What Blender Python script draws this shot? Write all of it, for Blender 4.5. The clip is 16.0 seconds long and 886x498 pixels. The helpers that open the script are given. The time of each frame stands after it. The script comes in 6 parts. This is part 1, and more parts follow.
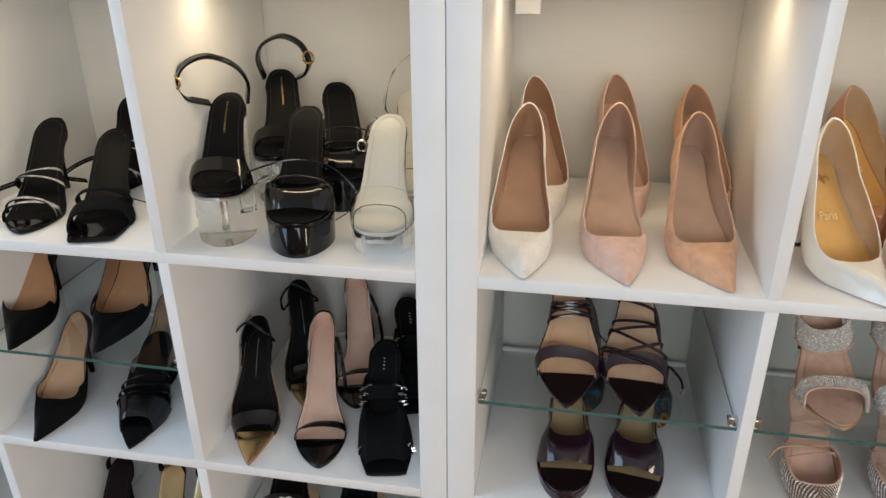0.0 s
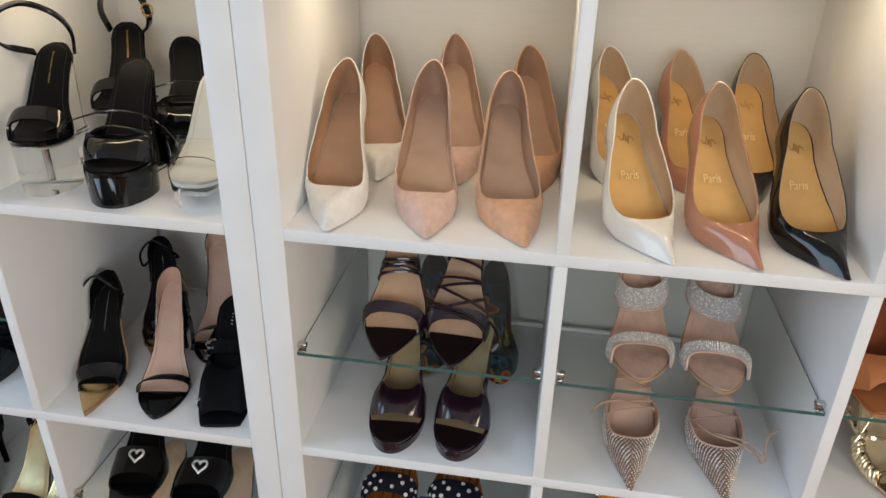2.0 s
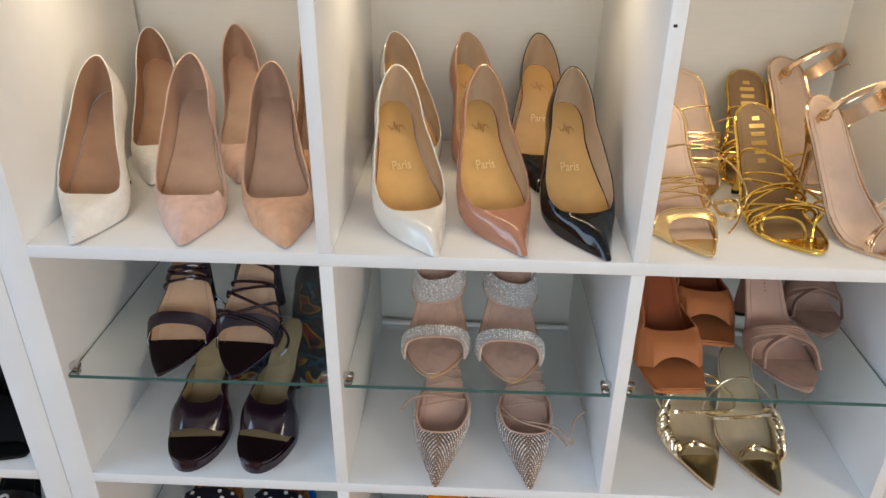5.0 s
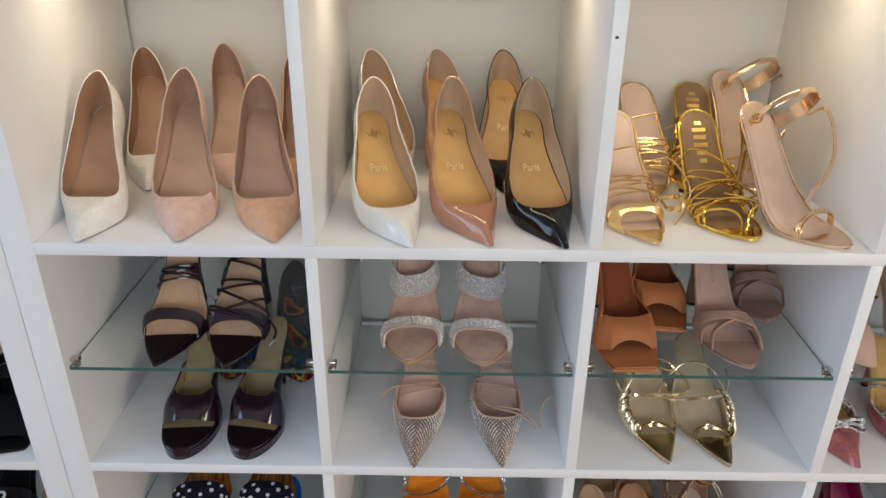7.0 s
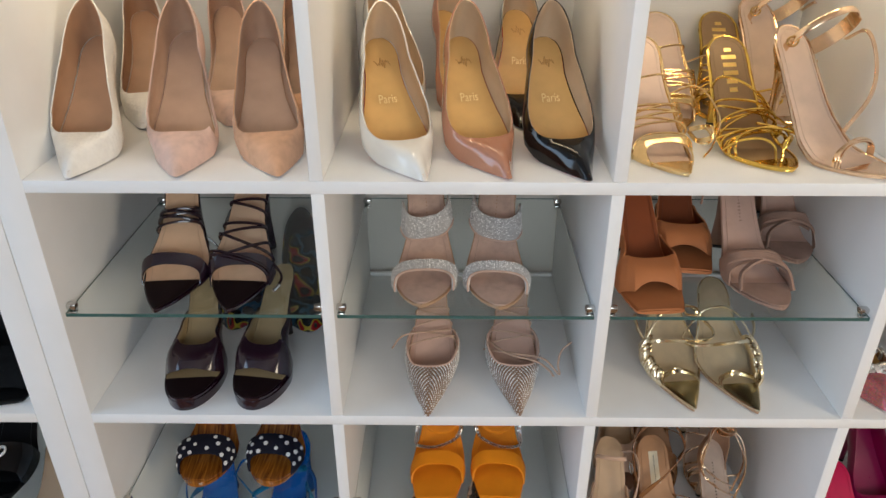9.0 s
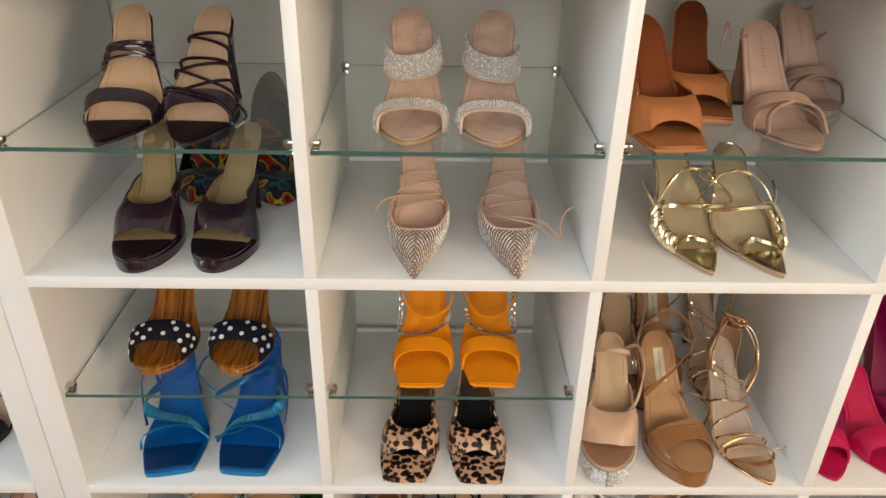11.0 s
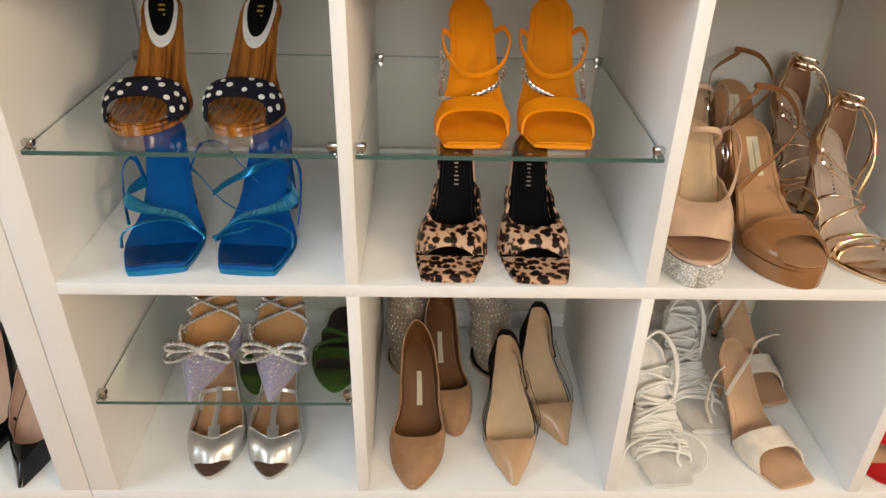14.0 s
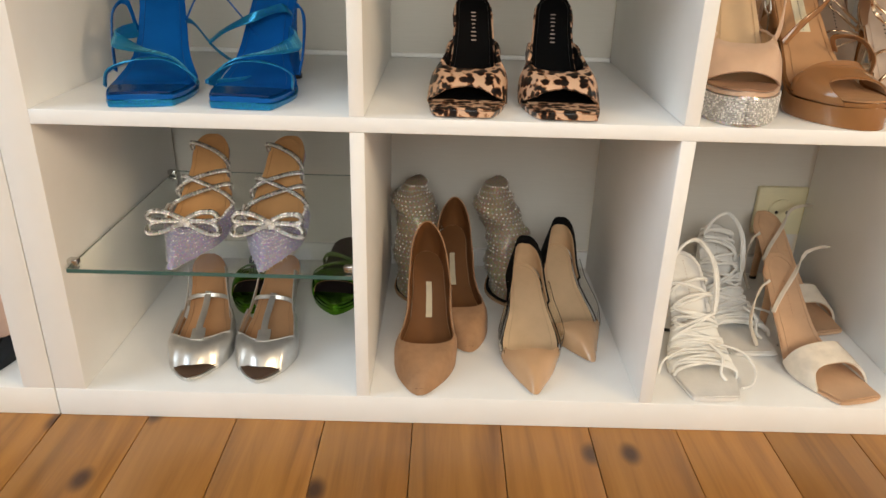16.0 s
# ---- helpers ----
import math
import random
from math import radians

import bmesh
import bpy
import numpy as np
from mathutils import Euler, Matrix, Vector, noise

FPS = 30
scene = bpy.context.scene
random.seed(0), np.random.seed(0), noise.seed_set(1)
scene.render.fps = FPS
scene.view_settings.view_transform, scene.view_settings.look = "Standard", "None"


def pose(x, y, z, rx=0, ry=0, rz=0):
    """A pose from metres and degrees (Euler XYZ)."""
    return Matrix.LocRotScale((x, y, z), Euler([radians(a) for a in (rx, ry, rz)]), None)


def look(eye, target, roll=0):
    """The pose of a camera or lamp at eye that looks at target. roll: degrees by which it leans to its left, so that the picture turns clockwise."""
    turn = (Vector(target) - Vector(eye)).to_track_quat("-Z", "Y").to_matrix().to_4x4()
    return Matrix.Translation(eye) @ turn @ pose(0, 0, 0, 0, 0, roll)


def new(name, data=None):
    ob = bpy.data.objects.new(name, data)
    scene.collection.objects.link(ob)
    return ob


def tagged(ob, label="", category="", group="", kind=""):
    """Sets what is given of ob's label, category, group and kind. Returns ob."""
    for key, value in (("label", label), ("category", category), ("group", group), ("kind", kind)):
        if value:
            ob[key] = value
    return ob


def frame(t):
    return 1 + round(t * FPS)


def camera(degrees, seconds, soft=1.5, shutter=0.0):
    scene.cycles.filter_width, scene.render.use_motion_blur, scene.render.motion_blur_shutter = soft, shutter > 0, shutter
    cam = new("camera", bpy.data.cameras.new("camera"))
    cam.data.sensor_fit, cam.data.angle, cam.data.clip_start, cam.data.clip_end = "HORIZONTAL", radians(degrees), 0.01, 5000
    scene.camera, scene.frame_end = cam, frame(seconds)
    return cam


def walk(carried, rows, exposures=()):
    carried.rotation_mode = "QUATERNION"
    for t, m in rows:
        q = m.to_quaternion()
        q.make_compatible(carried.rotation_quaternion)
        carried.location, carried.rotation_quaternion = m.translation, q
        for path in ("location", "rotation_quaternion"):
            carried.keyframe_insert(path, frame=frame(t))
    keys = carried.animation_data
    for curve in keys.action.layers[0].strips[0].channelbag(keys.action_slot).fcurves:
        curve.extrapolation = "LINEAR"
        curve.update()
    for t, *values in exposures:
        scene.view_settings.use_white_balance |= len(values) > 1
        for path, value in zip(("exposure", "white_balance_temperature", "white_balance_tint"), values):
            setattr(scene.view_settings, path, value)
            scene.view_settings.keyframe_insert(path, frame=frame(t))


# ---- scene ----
cam = camera(62.7, 16.0)
PATH = [
    (0, (0.14, -0.784, 1.501), (-0.187, 0.997, 0.651), -0.3),
    (0.5, (0.2, -0.786, 1.503), (-0.104, 0.99, 0.635), 0.8),
    (1, (0.257, -0.782, 1.499), (-0.034, 0.987, 0.611), 1.4),
    (1.5, (0.305, -0.78, 1.492), (0.023, 0.983, 0.591), 1.6),
    (2, (0.356, -0.77, 1.486), (0.091, 0.988, 0.572), 1.4),
    (2.5, (0.397, -0.754, 1.483), (0.158, 1.001, 0.555), 0.9),
    (3, (0.436, -0.739, 1.48), (0.236, 1.016, 0.542), 0.6),
    (3.5, (0.465, -0.73, 1.478), (0.314, 1.028, 0.536), 0.6),
    (4, (0.496, -0.72, 1.48), (0.376, 1.038, 0.533), 0.5),
    (4.5, (0.52, -0.712, 1.482), (0.437, 1.047, 0.533), 0.8),
    (4.7, (0.535, -0.708, 1.481), (0.457, 1.052, 0.535), 0.7),
    (6.8, (0.556, -0.79, 1.487), (0.545, 1.004, 0.603), 0.7),
    (7, (0.551, -0.805, 1.482), (0.54, 0.995, 0.609), 0.6),
    (7.5, (0.545, -0.826, 1.467), (0.531, 0.979, 0.607), 0.3),
    (8, (0.543, -0.825, 1.448), (0.517, 0.98, 0.587), -0.1),
    (8.2, (0.543, -0.815, 1.447), (0.513, 0.98, 0.566), -0.2),
    (10.5, (0.523, -0.756, 1.271), (0.546, 0.99, 0.297), 0.8),
    (11, (0.525, -0.756, 1.203), (0.565, 0.993, 0.234), 1.2),
    (11.5, (0.517, -0.749, 1.155), (0.584, 0.979, 0.15), 1.9),
    (12, (0.5, -0.735, 1.11), (0.574, 0.956, 0.044), 1.9),
    (12.5, (0.48, -0.713, 1.065), (0.536, 0.956, -0.035), 1.6),
    (13, (0.473, -0.686, 1.017), (0.512, 0.966, -0.109), 1.4),
    (13.5, (0.477, -0.681, 0.941), (0.499, 0.986, -0.163), 1.1),
    (14, (0.469, -0.707, 0.866), (0.513, 1.007, -0.164), 1.3),
    (14.5, (0.473, -0.721, 0.805), (0.5, 1.023, -0.175), 1.0),
    (15, (0.471, -0.732, 0.729), (0.479, 1.038, -0.203), 0.8),
    (15.5, (0.474, -0.745, 0.659), (0.481, 1.059, -0.204), 0.8),
    (16, (0.473, -0.748, 0.578), (0.481, 1.077, -0.241), 1.6),
]
EXPO = [(0.0, -0.01, 6000, 10), (4.0, -0.02, 5800, 10), (8.2, -0.12, 5650, 10), (11.0, 0.36, 6850, 10), (13.0, 0.44, 6950, 10), (16.0, 0.55, 7150, 10)]
walk(cam, [(t, look(eye, target, roll)) for t, eye, target, roll in PATH], EXPO)

# ---- world and lights ----
world = bpy.data.worlds.new("world")
scene.world = world
world.use_nodes = True
wn = world.node_tree
sky = wn.nodes.new("ShaderNodeTexSky")
sky.sky_type, sky.sun_disc = "NISHITA", False
sky.sun_elevation, sky.sun_rotation = radians(32), radians(250)
wn.nodes["Background"].inputs[1].default_value = 0.12
wn.links.new(sky.outputs[0], wn.nodes["Background"].inputs[0])


def area(name, m, sx, sy, power, col):
    d = bpy.data.lights.new(name, "AREA")
    d.shape, d.size, d.size_y, d.energy, d.color = "RECTANGLE", sx, sy, power, col
    ob = new(name, d)
    ob.matrix_world = m
    return ob


# room: x -2.2..2.6, y -3.0..0.42, z 0..2.5; a wide window in the west wall, an unseen opening added behind the viewer
# for fill
RX0, RX1, RY0, WALL, RZ = -2.2, 2.6, -3.0, 0.402, 2.5
DAY = (0.48, 0.74, 1.0)
FILL_SOUTH = (0.84, 0.86, 0.84)
WARM = (1.0, 0.80, 0.54)
area("window_light_west", look((RX0 + 0.06, -1.05, 1.55), (0.5, -0.1, 0.9)), 1.5, 1.5, 19, DAY)
# frontal fill from an unseen, added opening; it brightens the cell backs
area("window_light_south", look((0.6, RY0 + 0.06, 1.62), (0.5, 0, 1.0)), 1.5, 1.3, 33, FILL_SOUTH)
# unseen warm fill added on the right, low enough to reach right-facing cell sides
area("room_lamp_light", look((2.45, -1.5, 1.35), (0.3, 0.2, 0.5)), 0.6, 0.6, 20, WARM)

# ---- materials ----


class Nodes:
    def __init__(self, name):
        self.m = bpy.data.materials.new(name)
        self.m.use_nodes = True
        self.t = self.m.node_tree
        self.b = self.t.nodes["Principled BSDF"]
        self.co = self.t.nodes.new("ShaderNodeTexCoord").outputs["Object"]

    def node(self, kind, **kw):
        n = self.t.nodes.new(kind)
        for k, v in kw.items():
            n.inputs[k].default_value = v
        return n

    def link(self, a, b):
        self.t.links.new(a, b)

    def noise(self, scale, detail=4.0, rough=0.55, stretch=None):
        n = self.node("ShaderNodeTexNoise", Scale=scale, Detail=detail, Roughness=rough)
        co = self.co
        if stretch:
            mp = self.node("ShaderNodeMapping")
            mp.inputs["Scale"].default_value = stretch
            self.link(self.co, mp.inputs["Vector"])
            co = mp.outputs[0]
        self.link(co, n.inputs["Vector"])
        return n.outputs["Fac"]

    def voronoi(self, scale, what="Distance", feature="F1", rnd=1.0):
        n = self.node("ShaderNodeTexVoronoi", Scale=scale, Randomness=rnd)
        n.feature = feature
        self.link(self.co, n.inputs["Vector"])
        return n.outputs[what]

    def ramp(self, fac, stops, constant=False):
        n = self.node("ShaderNodeValToRGB")
        e = n.color_ramp.elements
        while len(e) < len(stops):
            e.new(0.5)
        for el, (p, c) in zip(e, stops):
            el.position, el.color = p, (*c, 1)
        if constant:
            n.color_ramp.interpolation = "CONSTANT"
        self.link(fac, n.inputs[0])
        return n.outputs[0]

    def bump(self, fac, strength, dist=0.001):
        n = self.node("ShaderNodeBump", Strength=strength, Distance=dist)
        self.link(fac, n.inputs["Height"])
        if self.b.inputs["Normal"].is_linked:
            self.link(self.b.inputs["Normal"].links[0].from_socket, n.inputs["Normal"])
        self.link(n.outputs[0], self.b.inputs["Normal"])

    def rough_by(self, fac, lo, hi):
        n = self.node("ShaderNodeMapRange")
        n.inputs["To Min"].default_value, n.inputs["To Max"].default_value = lo, hi
        self.link(fac, n.inputs["Value"])
        self.link(n.outputs[0], self.b.inputs["Roughness"])


def shade(c, k):
    return tuple(min(1.0, v * k) for v in c)


MATS = {}


def surf(name, col, rough=0.5, metal=0.0, var=0.14, vscale=35, bump=0.15, bscale=500, coat=0.0, sheen=0.0, spec=0.5):
    """A plain worn surface: colour varies at two scales, roughness and relief with it."""
    if name in MATS:
        return MATS[name]
    n = Nodes(name)
    n.b.inputs["Metallic"].default_value = metal
    n.b.inputs["Coat Weight"].default_value = coat
    n.b.inputs["Coat Roughness"].default_value = 0.06
    n.b.inputs["Sheen Weight"].default_value = sheen
    n.b.inputs["Specular IOR Level"].default_value = spec
    big = n.noise(vscale, 5)
    n.link(n.ramp(big, [(0.3, shade(col, 1 - var)), (0.5, col), (0.72, shade(col, 1 + var * 0.7))]), n.b.inputs["Base Color"])
    n.rough_by(n.noise(vscale * 2.3, 3), max(0.02, rough * 0.8), min(1.0, rough * 1.2))
    if bump:
        n.bump(n.noise(bscale, 3), bump, 0.0006)
    n.m["tone"] = col
    MATS[name] = n.m
    return n.m


def suede(name, col):
    return surf(name, col, 0.85, var=0.2, vscale=45, bump=0.35, bscale=1400, sheen=0.0 if max(col) < 0.1 else 0.12, spec=0.15)


def patent(name, col, rough=0.10):
    return surf(name, col, rough, var=0.05, vscale=30, bump=0.04, bscale=90, coat=0.25 if max(col) < 0.02 else 0.5, spec=0.35)


def metallic(name, col, rough=0.22):
    return surf(name, col, rough, metal=1.0, var=0.12, vscale=60, bump=0.12, bscale=260)


def leather(name, col, rough=0.42):
    return surf(name, col, rough, var=0.1, vscale=30, bump=0.2, bscale=700, spec=0.10 if max(col) < 0.02 else 0.3)


def glitter(name, col, scale=900, metal=0.85):
    if name in MATS:
        return MATS[name]
    n = Nodes(name)
    cells = n.voronoi(scale, "Color")
    mix = n.node("ShaderNodeMixRGB", Fac=0.35)
    n.link(cells, mix.inputs[2])
    mix.inputs[1].default_value = (*col, 1)
    mix.blend_type = "OVERLAY"
    n.link(mix.outputs[0], n.b.inputs["Base Color"])
    n.b.inputs["Metallic"].default_value = metal
    n.b.inputs["Roughness"].default_value = 0.28
    bw = n.node("ShaderNodeRGBToBW")
    n.link(cells, bw.inputs[0])
    n.bump(bw.outputs[0], 0.9, 0.0012)
    MATS[name] = n.m
    return n.m


def glassy(name, col, rough=0.0, ior=1.45):
    if name in MATS:
        return MATS[name]
    n = Nodes(name)
    n.b.inputs["Base Color"].default_value = (*col, 1)
    n.b.inputs["Transmission Weight"].default_value = 1.0
    n.b.inputs["IOR"].default_value = ior
    n.rough_by(n.noise(40, 3), rough, rough + 0.02)
    if ior < 1.3:
        n.b.inputs["Coat Weight"].default_value = 0.25
    MATS[name] = n.m
    return n.m


def paint_white():
    n = Nodes("white_foil")
    n.link(n.ramp(n.noise(9, 6), [(0.3, (0.81, 0.805, 0.79)), (0.6, (0.85, 0.845, 0.835)), (0.75, (0.87, 0.865, 0.855))]), n.b.inputs["Base Color"])
    n.rough_by(n.noise(30, 4), 0.30, 0.46)
    n.bump(n.noise(700, 3), 0.05, 0.0003)
    return n.m


def wallpaper():
    n = Nodes("grasscloth_wallpaper")
    f = n.noise(26, 6, 0.65, (1.0, 1.0, 22.0))
    n.link(n.ramp(f, [(0.2, (0.645, 0.615, 0.56)), (0.5, (0.675, 0.645, 0.59)), (0.85, (0.70, 0.67, 0.615))]), n.b.inputs["Base Color"])
    n.b.inputs["Roughness"].default_value = 0.75
    n.bump(f, 0.12, 0.001)
    return n.m


def pine():
    n = Nodes("pine_boards")
    rnd = n.node("ShaderNodeObjectInfo").outputs["Random"]
    mp = n.node("ShaderNodeMapping")
    mp.inputs["Scale"].default_value = (1.0, 0.05, 1.0)
    off = n.node("ShaderNodeCombineXYZ")
    mul = n.node("ShaderNodeMath")
    mul.operation = "MULTIPLY"
    mul.inputs[1].default_value = 37.0
    n.link(rnd, mul.inputs[0])
    n.link(mul.outputs[0], off.inputs["X"])
    n.link(mul.outputs[0], off.inputs["Y"])
    n.link(n.co, mp.inputs["Vector"])
    n.link(off.outputs[0], mp.inputs["Location"])
    ns = n.node("ShaderNodeTexNoise", Scale=42.0, Detail=5.0, Roughness=0.6, Distortion=0.6)
    n.link(mp.outputs[0], ns.inputs["Vector"])
    grain = n.ramp(ns.outputs["Fac"], [(0.25, (0.20, 0.078, 0.015)), (0.5, (0.36, 0.155, 0.034)), (0.75, (0.46, 0.215, 0.055))])
    kmap = n.node("ShaderNodeMapping")
    kmap.inputs["Scale"].default_value = (1.0, 0.62, 1.0)
    n.link(n.co, kmap.inputs["Vector"])
    n.link(off.outputs[0], kmap.inputs["Location"])
    kv = n.node("ShaderNodeTexVoronoi", Scale=7.2)
    kv.voronoi_dimensions = "2D"
    n.link(kmap.outputs[0], kv.inputs["Vector"])
    knot = n.ramp(kv.outputs["Distance"], [(0.03, (0.0, 0.0, 0.0)), (0.06, (0.25, 0.25, 0.25)), (0.11, (1, 1, 1))])
    dark = n.node("ShaderNodeMixRGB")
    n.link(knot, dark.inputs[0])
    dark.inputs[1].default_value = (0.07, 0.026, 0.010, 1)
    n.link(grain, dark.inputs[2])
    grain = dark.outputs[0]
    tone = n.node("ShaderNodeHueSaturation")
    n.link(grain, tone.inputs["Color"])
    val = n.node("ShaderNodeMapRange")
    val.inputs["To Min"].default_value, val.inputs["To Max"].default_value = 0.82, 1.12
    n.link(rnd, val.inputs["Value"])
    n.link(val.outputs[0], tone.inputs["Value"])
    n.link(tone.outputs[0], n.b.inputs["Base Color"])
    n.rough_by(ns.outputs["Fac"], 0.28, 0.42)
    n.bump(ns.outputs["Fac"], 0.06, 0.0006)
    return n.m


def lacquer_wood():
    n = Nodes("lacquered_striped_wood")
    ns = n.noise(260, 5, 0.6, (1.0, 0.05, 0.05))
    n.link(n.ramp(ns, [(0.34, (0.09, 0.024, 0.003)), (0.5, (0.26, 0.085, 0.009)), (0.66, (0.42, 0.155, 0.016))]), n.b.inputs["Base Color"])
    n.b.inputs["Roughness"].default_value = 0.16
    n.b.inputs["Coat Weight"].default_value = 0.7
    n.bump(ns, 0.04, 0.0005)
    return n.m


def leopard():
    n = Nodes("leopard_satin")
    v = n.voronoi(108, "Distance", "F1", 1.0)
    wob = n.noise(150, 3)
    add = n.node("ShaderNodeMath")
    add.operation = "ADD"
    n.link(v, add.inputs[0])
    m2 = n.node("ShaderNodeMath")
    m2.operation = "MULTIPLY"
    m2.inputs[1].default_value = 0.80
    n.link(wob, m2.inputs[0])
    n.link(m2.outputs[0], add.inputs[1])
    tan = (0.50, 0.30, 0.18)
    n.link(n.ramp(add.outputs[0], [(0.0, (0.006, 0.004, 0.004)), (0.86, (0.006, 0.004, 0.004)), (0.90, (0.13, 0.04, 0.018)), (0.945, (0.28, 0.12, 0.06)), (0.985, tan), (1.0, (0.62, 0.40, 0.27))]), n.b.inputs["Base Color"])
    n.b.inputs["Roughness"].default_value = 0.32
    n.bump(n.noise(900, 2), 0.1, 0.0004)
    return n.m


def painted_swirl():
    n = Nodes("multicolour_patent")
    n.link(n.ramp(n.noise(30, 1.2, 0.5), [(0.0, (0.01, 0.01, 0.01)), (0.36, (0.26, 0.010, 0.010)), (0.42, (0.36, 0.27, 0.02)), (0.455, (0.010, 0.012, 0.014)), (0.54, (0.015, 0.07, 0.12)), (0.59, (0.012, 0.012, 0.012))], True), n.b.inputs["Base Color"])
    n.b.inputs["Roughness"].default_value = 0.12
    n.b.inputs["Coat Weight"].default_value = 0.6
    n.bump(n.noise(60, 2), 0.05)
    return n.m


def croc(name, col):
    n = Nodes(name)
    v = n.voronoi(190, "Distance", "F1", 0.45)
    n.link(n.ramp(n.noise(40, 4), [(0.3, shade(col, 0.9)), (0.7, shade(col, 1.06))]), n.b.inputs["Base Color"])
    n.rough_by(v, 0.26, 0.5)
    n.bump(v, 0.6, 0.0014)
    return n.m


WHITE = paint_white()
PAPER = wallpaper()
PINE = pine()
LACQ = lacquer_wood()
LEOP = leopard()
SWIRL = painted_swirl()
GLASS = glassy("shelf_glass", (0.93, 0.972, 0.958))
EDGE = surf("shelf_glass_edge", (0.05, 0.115, 0.105), 0.15, var=0.1, bump=0)
PERSPEX = glassy("clear_perspex", (1.0, 1.0, 0.995), 0.0, 1.16)
VINYL = glassy("clear_vinyl", (0.97, 0.96, 0.92), 0.06, 1.22)
CHROME = surf("chrome", (0.62, 0.61, 0.59), 0.16, metal=1.0, var=0.05)
BRASS = surf("brass", (0.72, 0.48, 0.20), 0.22, metal=1.0, var=0.06)
PLASTER = surf("plaster", (0.60, 0.585, 0.555), 0.85, var=0.04, vscale=3, bump=0.1, bscale=200)
CEILING_WHITE = surf("ceiling_white", (0.80, 0.79, 0.77), 0.9, var=0.03, vscale=3, bump=0.1, bscale=200)
BLACK_RUBBER = surf("black_rubber", (0.02, 0.02, 0.02), 0.6)
RED_SOLE = patent("red_sole", (0.42, 0.012, 0.02), 0.2)
CREAM_PLASTIC = surf("yellowed_plastic", (0.72, 0.66, 0.44), 0.4, var=0.05)


def crystal(name, lo, hi, metal=0.25):
    """Cut stones: their sparkle is put into the colour, one random tone each."""
    n = Nodes(name)
    rnd = n.t.nodes.new("ShaderNodeNewGeometry").outputs["Random Per Island"]
    n.link(n.ramp(rnd, [(0.0, lo), (0.35, shade(hi, 0.6)), (0.75, hi), (1.0, shade(hi, 1.25))]), n.b.inputs["Base Color"])
    n.b.inputs["Metallic"].default_value = metal
    n.rough_by(n.noise(500, 2), 0.2, 0.4)
    return n.m


STONE = crystal("crystal", (0.46, 0.44, 0.41), (0.80, 0.78, 0.75))
# the same clear stones with dark facets painted in, for contrast beside bright ones
STONE_UNLIT = crystal("unlit_crystal", (0.07, 0.065, 0.06), (0.50, 0.48, 0.45), 0.85)
CRYS_BASE = glitter("crystal_setting", (0.42, 0.40, 0.37), 1100, 0.5)
GOLD_FOIL = metallic("gold_foil", (0.80, 0.56, 0.18), 0.3)
TAN_SOLE = leather("tan_sole", (0.42, 0.26, 0.15))
BLACK_SOLE = leather("black_sole", (0.012, 0.012, 0.0125), 0.5)

# ---- mesh helpers ----


def part(name, data, material, parent, label="", angle=38, kind=""):
    """Links verts and faces as one mesh object under a thing or a part."""
    verts, faces = data[0], data[1]
    bm = bmesh.new()
    vs = [bm.verts.new(v) for v in verts]
    for f in faces:
        if len({*f}) > 2:
            try:
                bm.faces.new([vs[i] for i in f])
            except ValueError:
                pass
    bmesh.ops.remove_doubles(bm, verts=bm.verts, dist=1e-5)
    bmesh.ops.recalc_face_normals(bm, faces=bm.faces)
    me = bpy.data.meshes.new(name)
    bm.to_mesh(me)
    bm.free()
    me.materials.append(material)
    me.shade_smooth()
    me.set_sharp_from_angle(angle=radians(angle))
    ob = new(name, me)
    ob.parent = parent
    if material in (PERSPEX, VINYL):
        ob.visible_shadow = False
    if label:
        ob["label"] = label
    if kind:
        ob["kind"] = kind
    return ob


def box_data(x0, x1, y0, y1, z0, z1, bev=0.0012):
    """A box with chamfered edges, as verts and faces."""
    bm = bmesh.new()
    r = bmesh.ops.create_cube(bm, size=1)
    for v in r["verts"]:
        v.co = Vector(((x0 + x1) / 2 + v.co.x * (x1 - x0), (y0 + y1) / 2 + v.co.y * (y1 - y0), (z0 + z1) / 2 + v.co.z * (z1 - z0)))
    if bev:
        bmesh.ops.bevel(bm, geom=bm.edges[:], offset=bev, segments=2, affect="EDGES", profile=0.5)
    bm.verts.index_update()
    out = [v.co.copy() for v in bm.verts], [[v.index for v in f.verts] for f in bm.faces]
    bm.free()
    return out


def join(*datas):
    verts, faces = [], []
    for v, f in datas:
        k = len(verts)
        verts += list(v)
        faces += [[i + k for i in q] for q in f]
    return verts, faces


def loft(rings, closed=False):
    """Skin over rings of equal length; capped at both ends unless closed."""
    n, m = len(rings), len(rings[0])
    verts = [p for r in rings for p in r]
    faces = []
    for i in range(n if closed else n - 1):
        a, b = i * m, ((i + 1) % n) * m
        for j in range(m):
            k = (j + 1) % m
            faces.append([a + j, a + k, b + k, b + j])
    if not closed:
        faces.append(list(range(m))[::-1])
        faces.append([(n - 1) * m + j for j in range(m)])
    return verts, faces


def grid_normals(P, wrap=False):
    du, dv = np.gradient(P, axis=0), np.gradient(P, axis=1)
    if wrap:
        du = np.roll(P, -1, 0) - np.roll(P, 1, 0)
    n = np.cross(du, dv)
    ln = np.linalg.norm(n, axis=2, keepdims=True)
    n = n / np.maximum(ln, 1e-9)
    for _ in range(2):
        q = n.copy()
        q[1:] += n[:-1]
        q[:-1] += n[1:]
        n = q / np.maximum(np.linalg.norm(q, axis=2, keepdims=True), 1e-9)
    return n


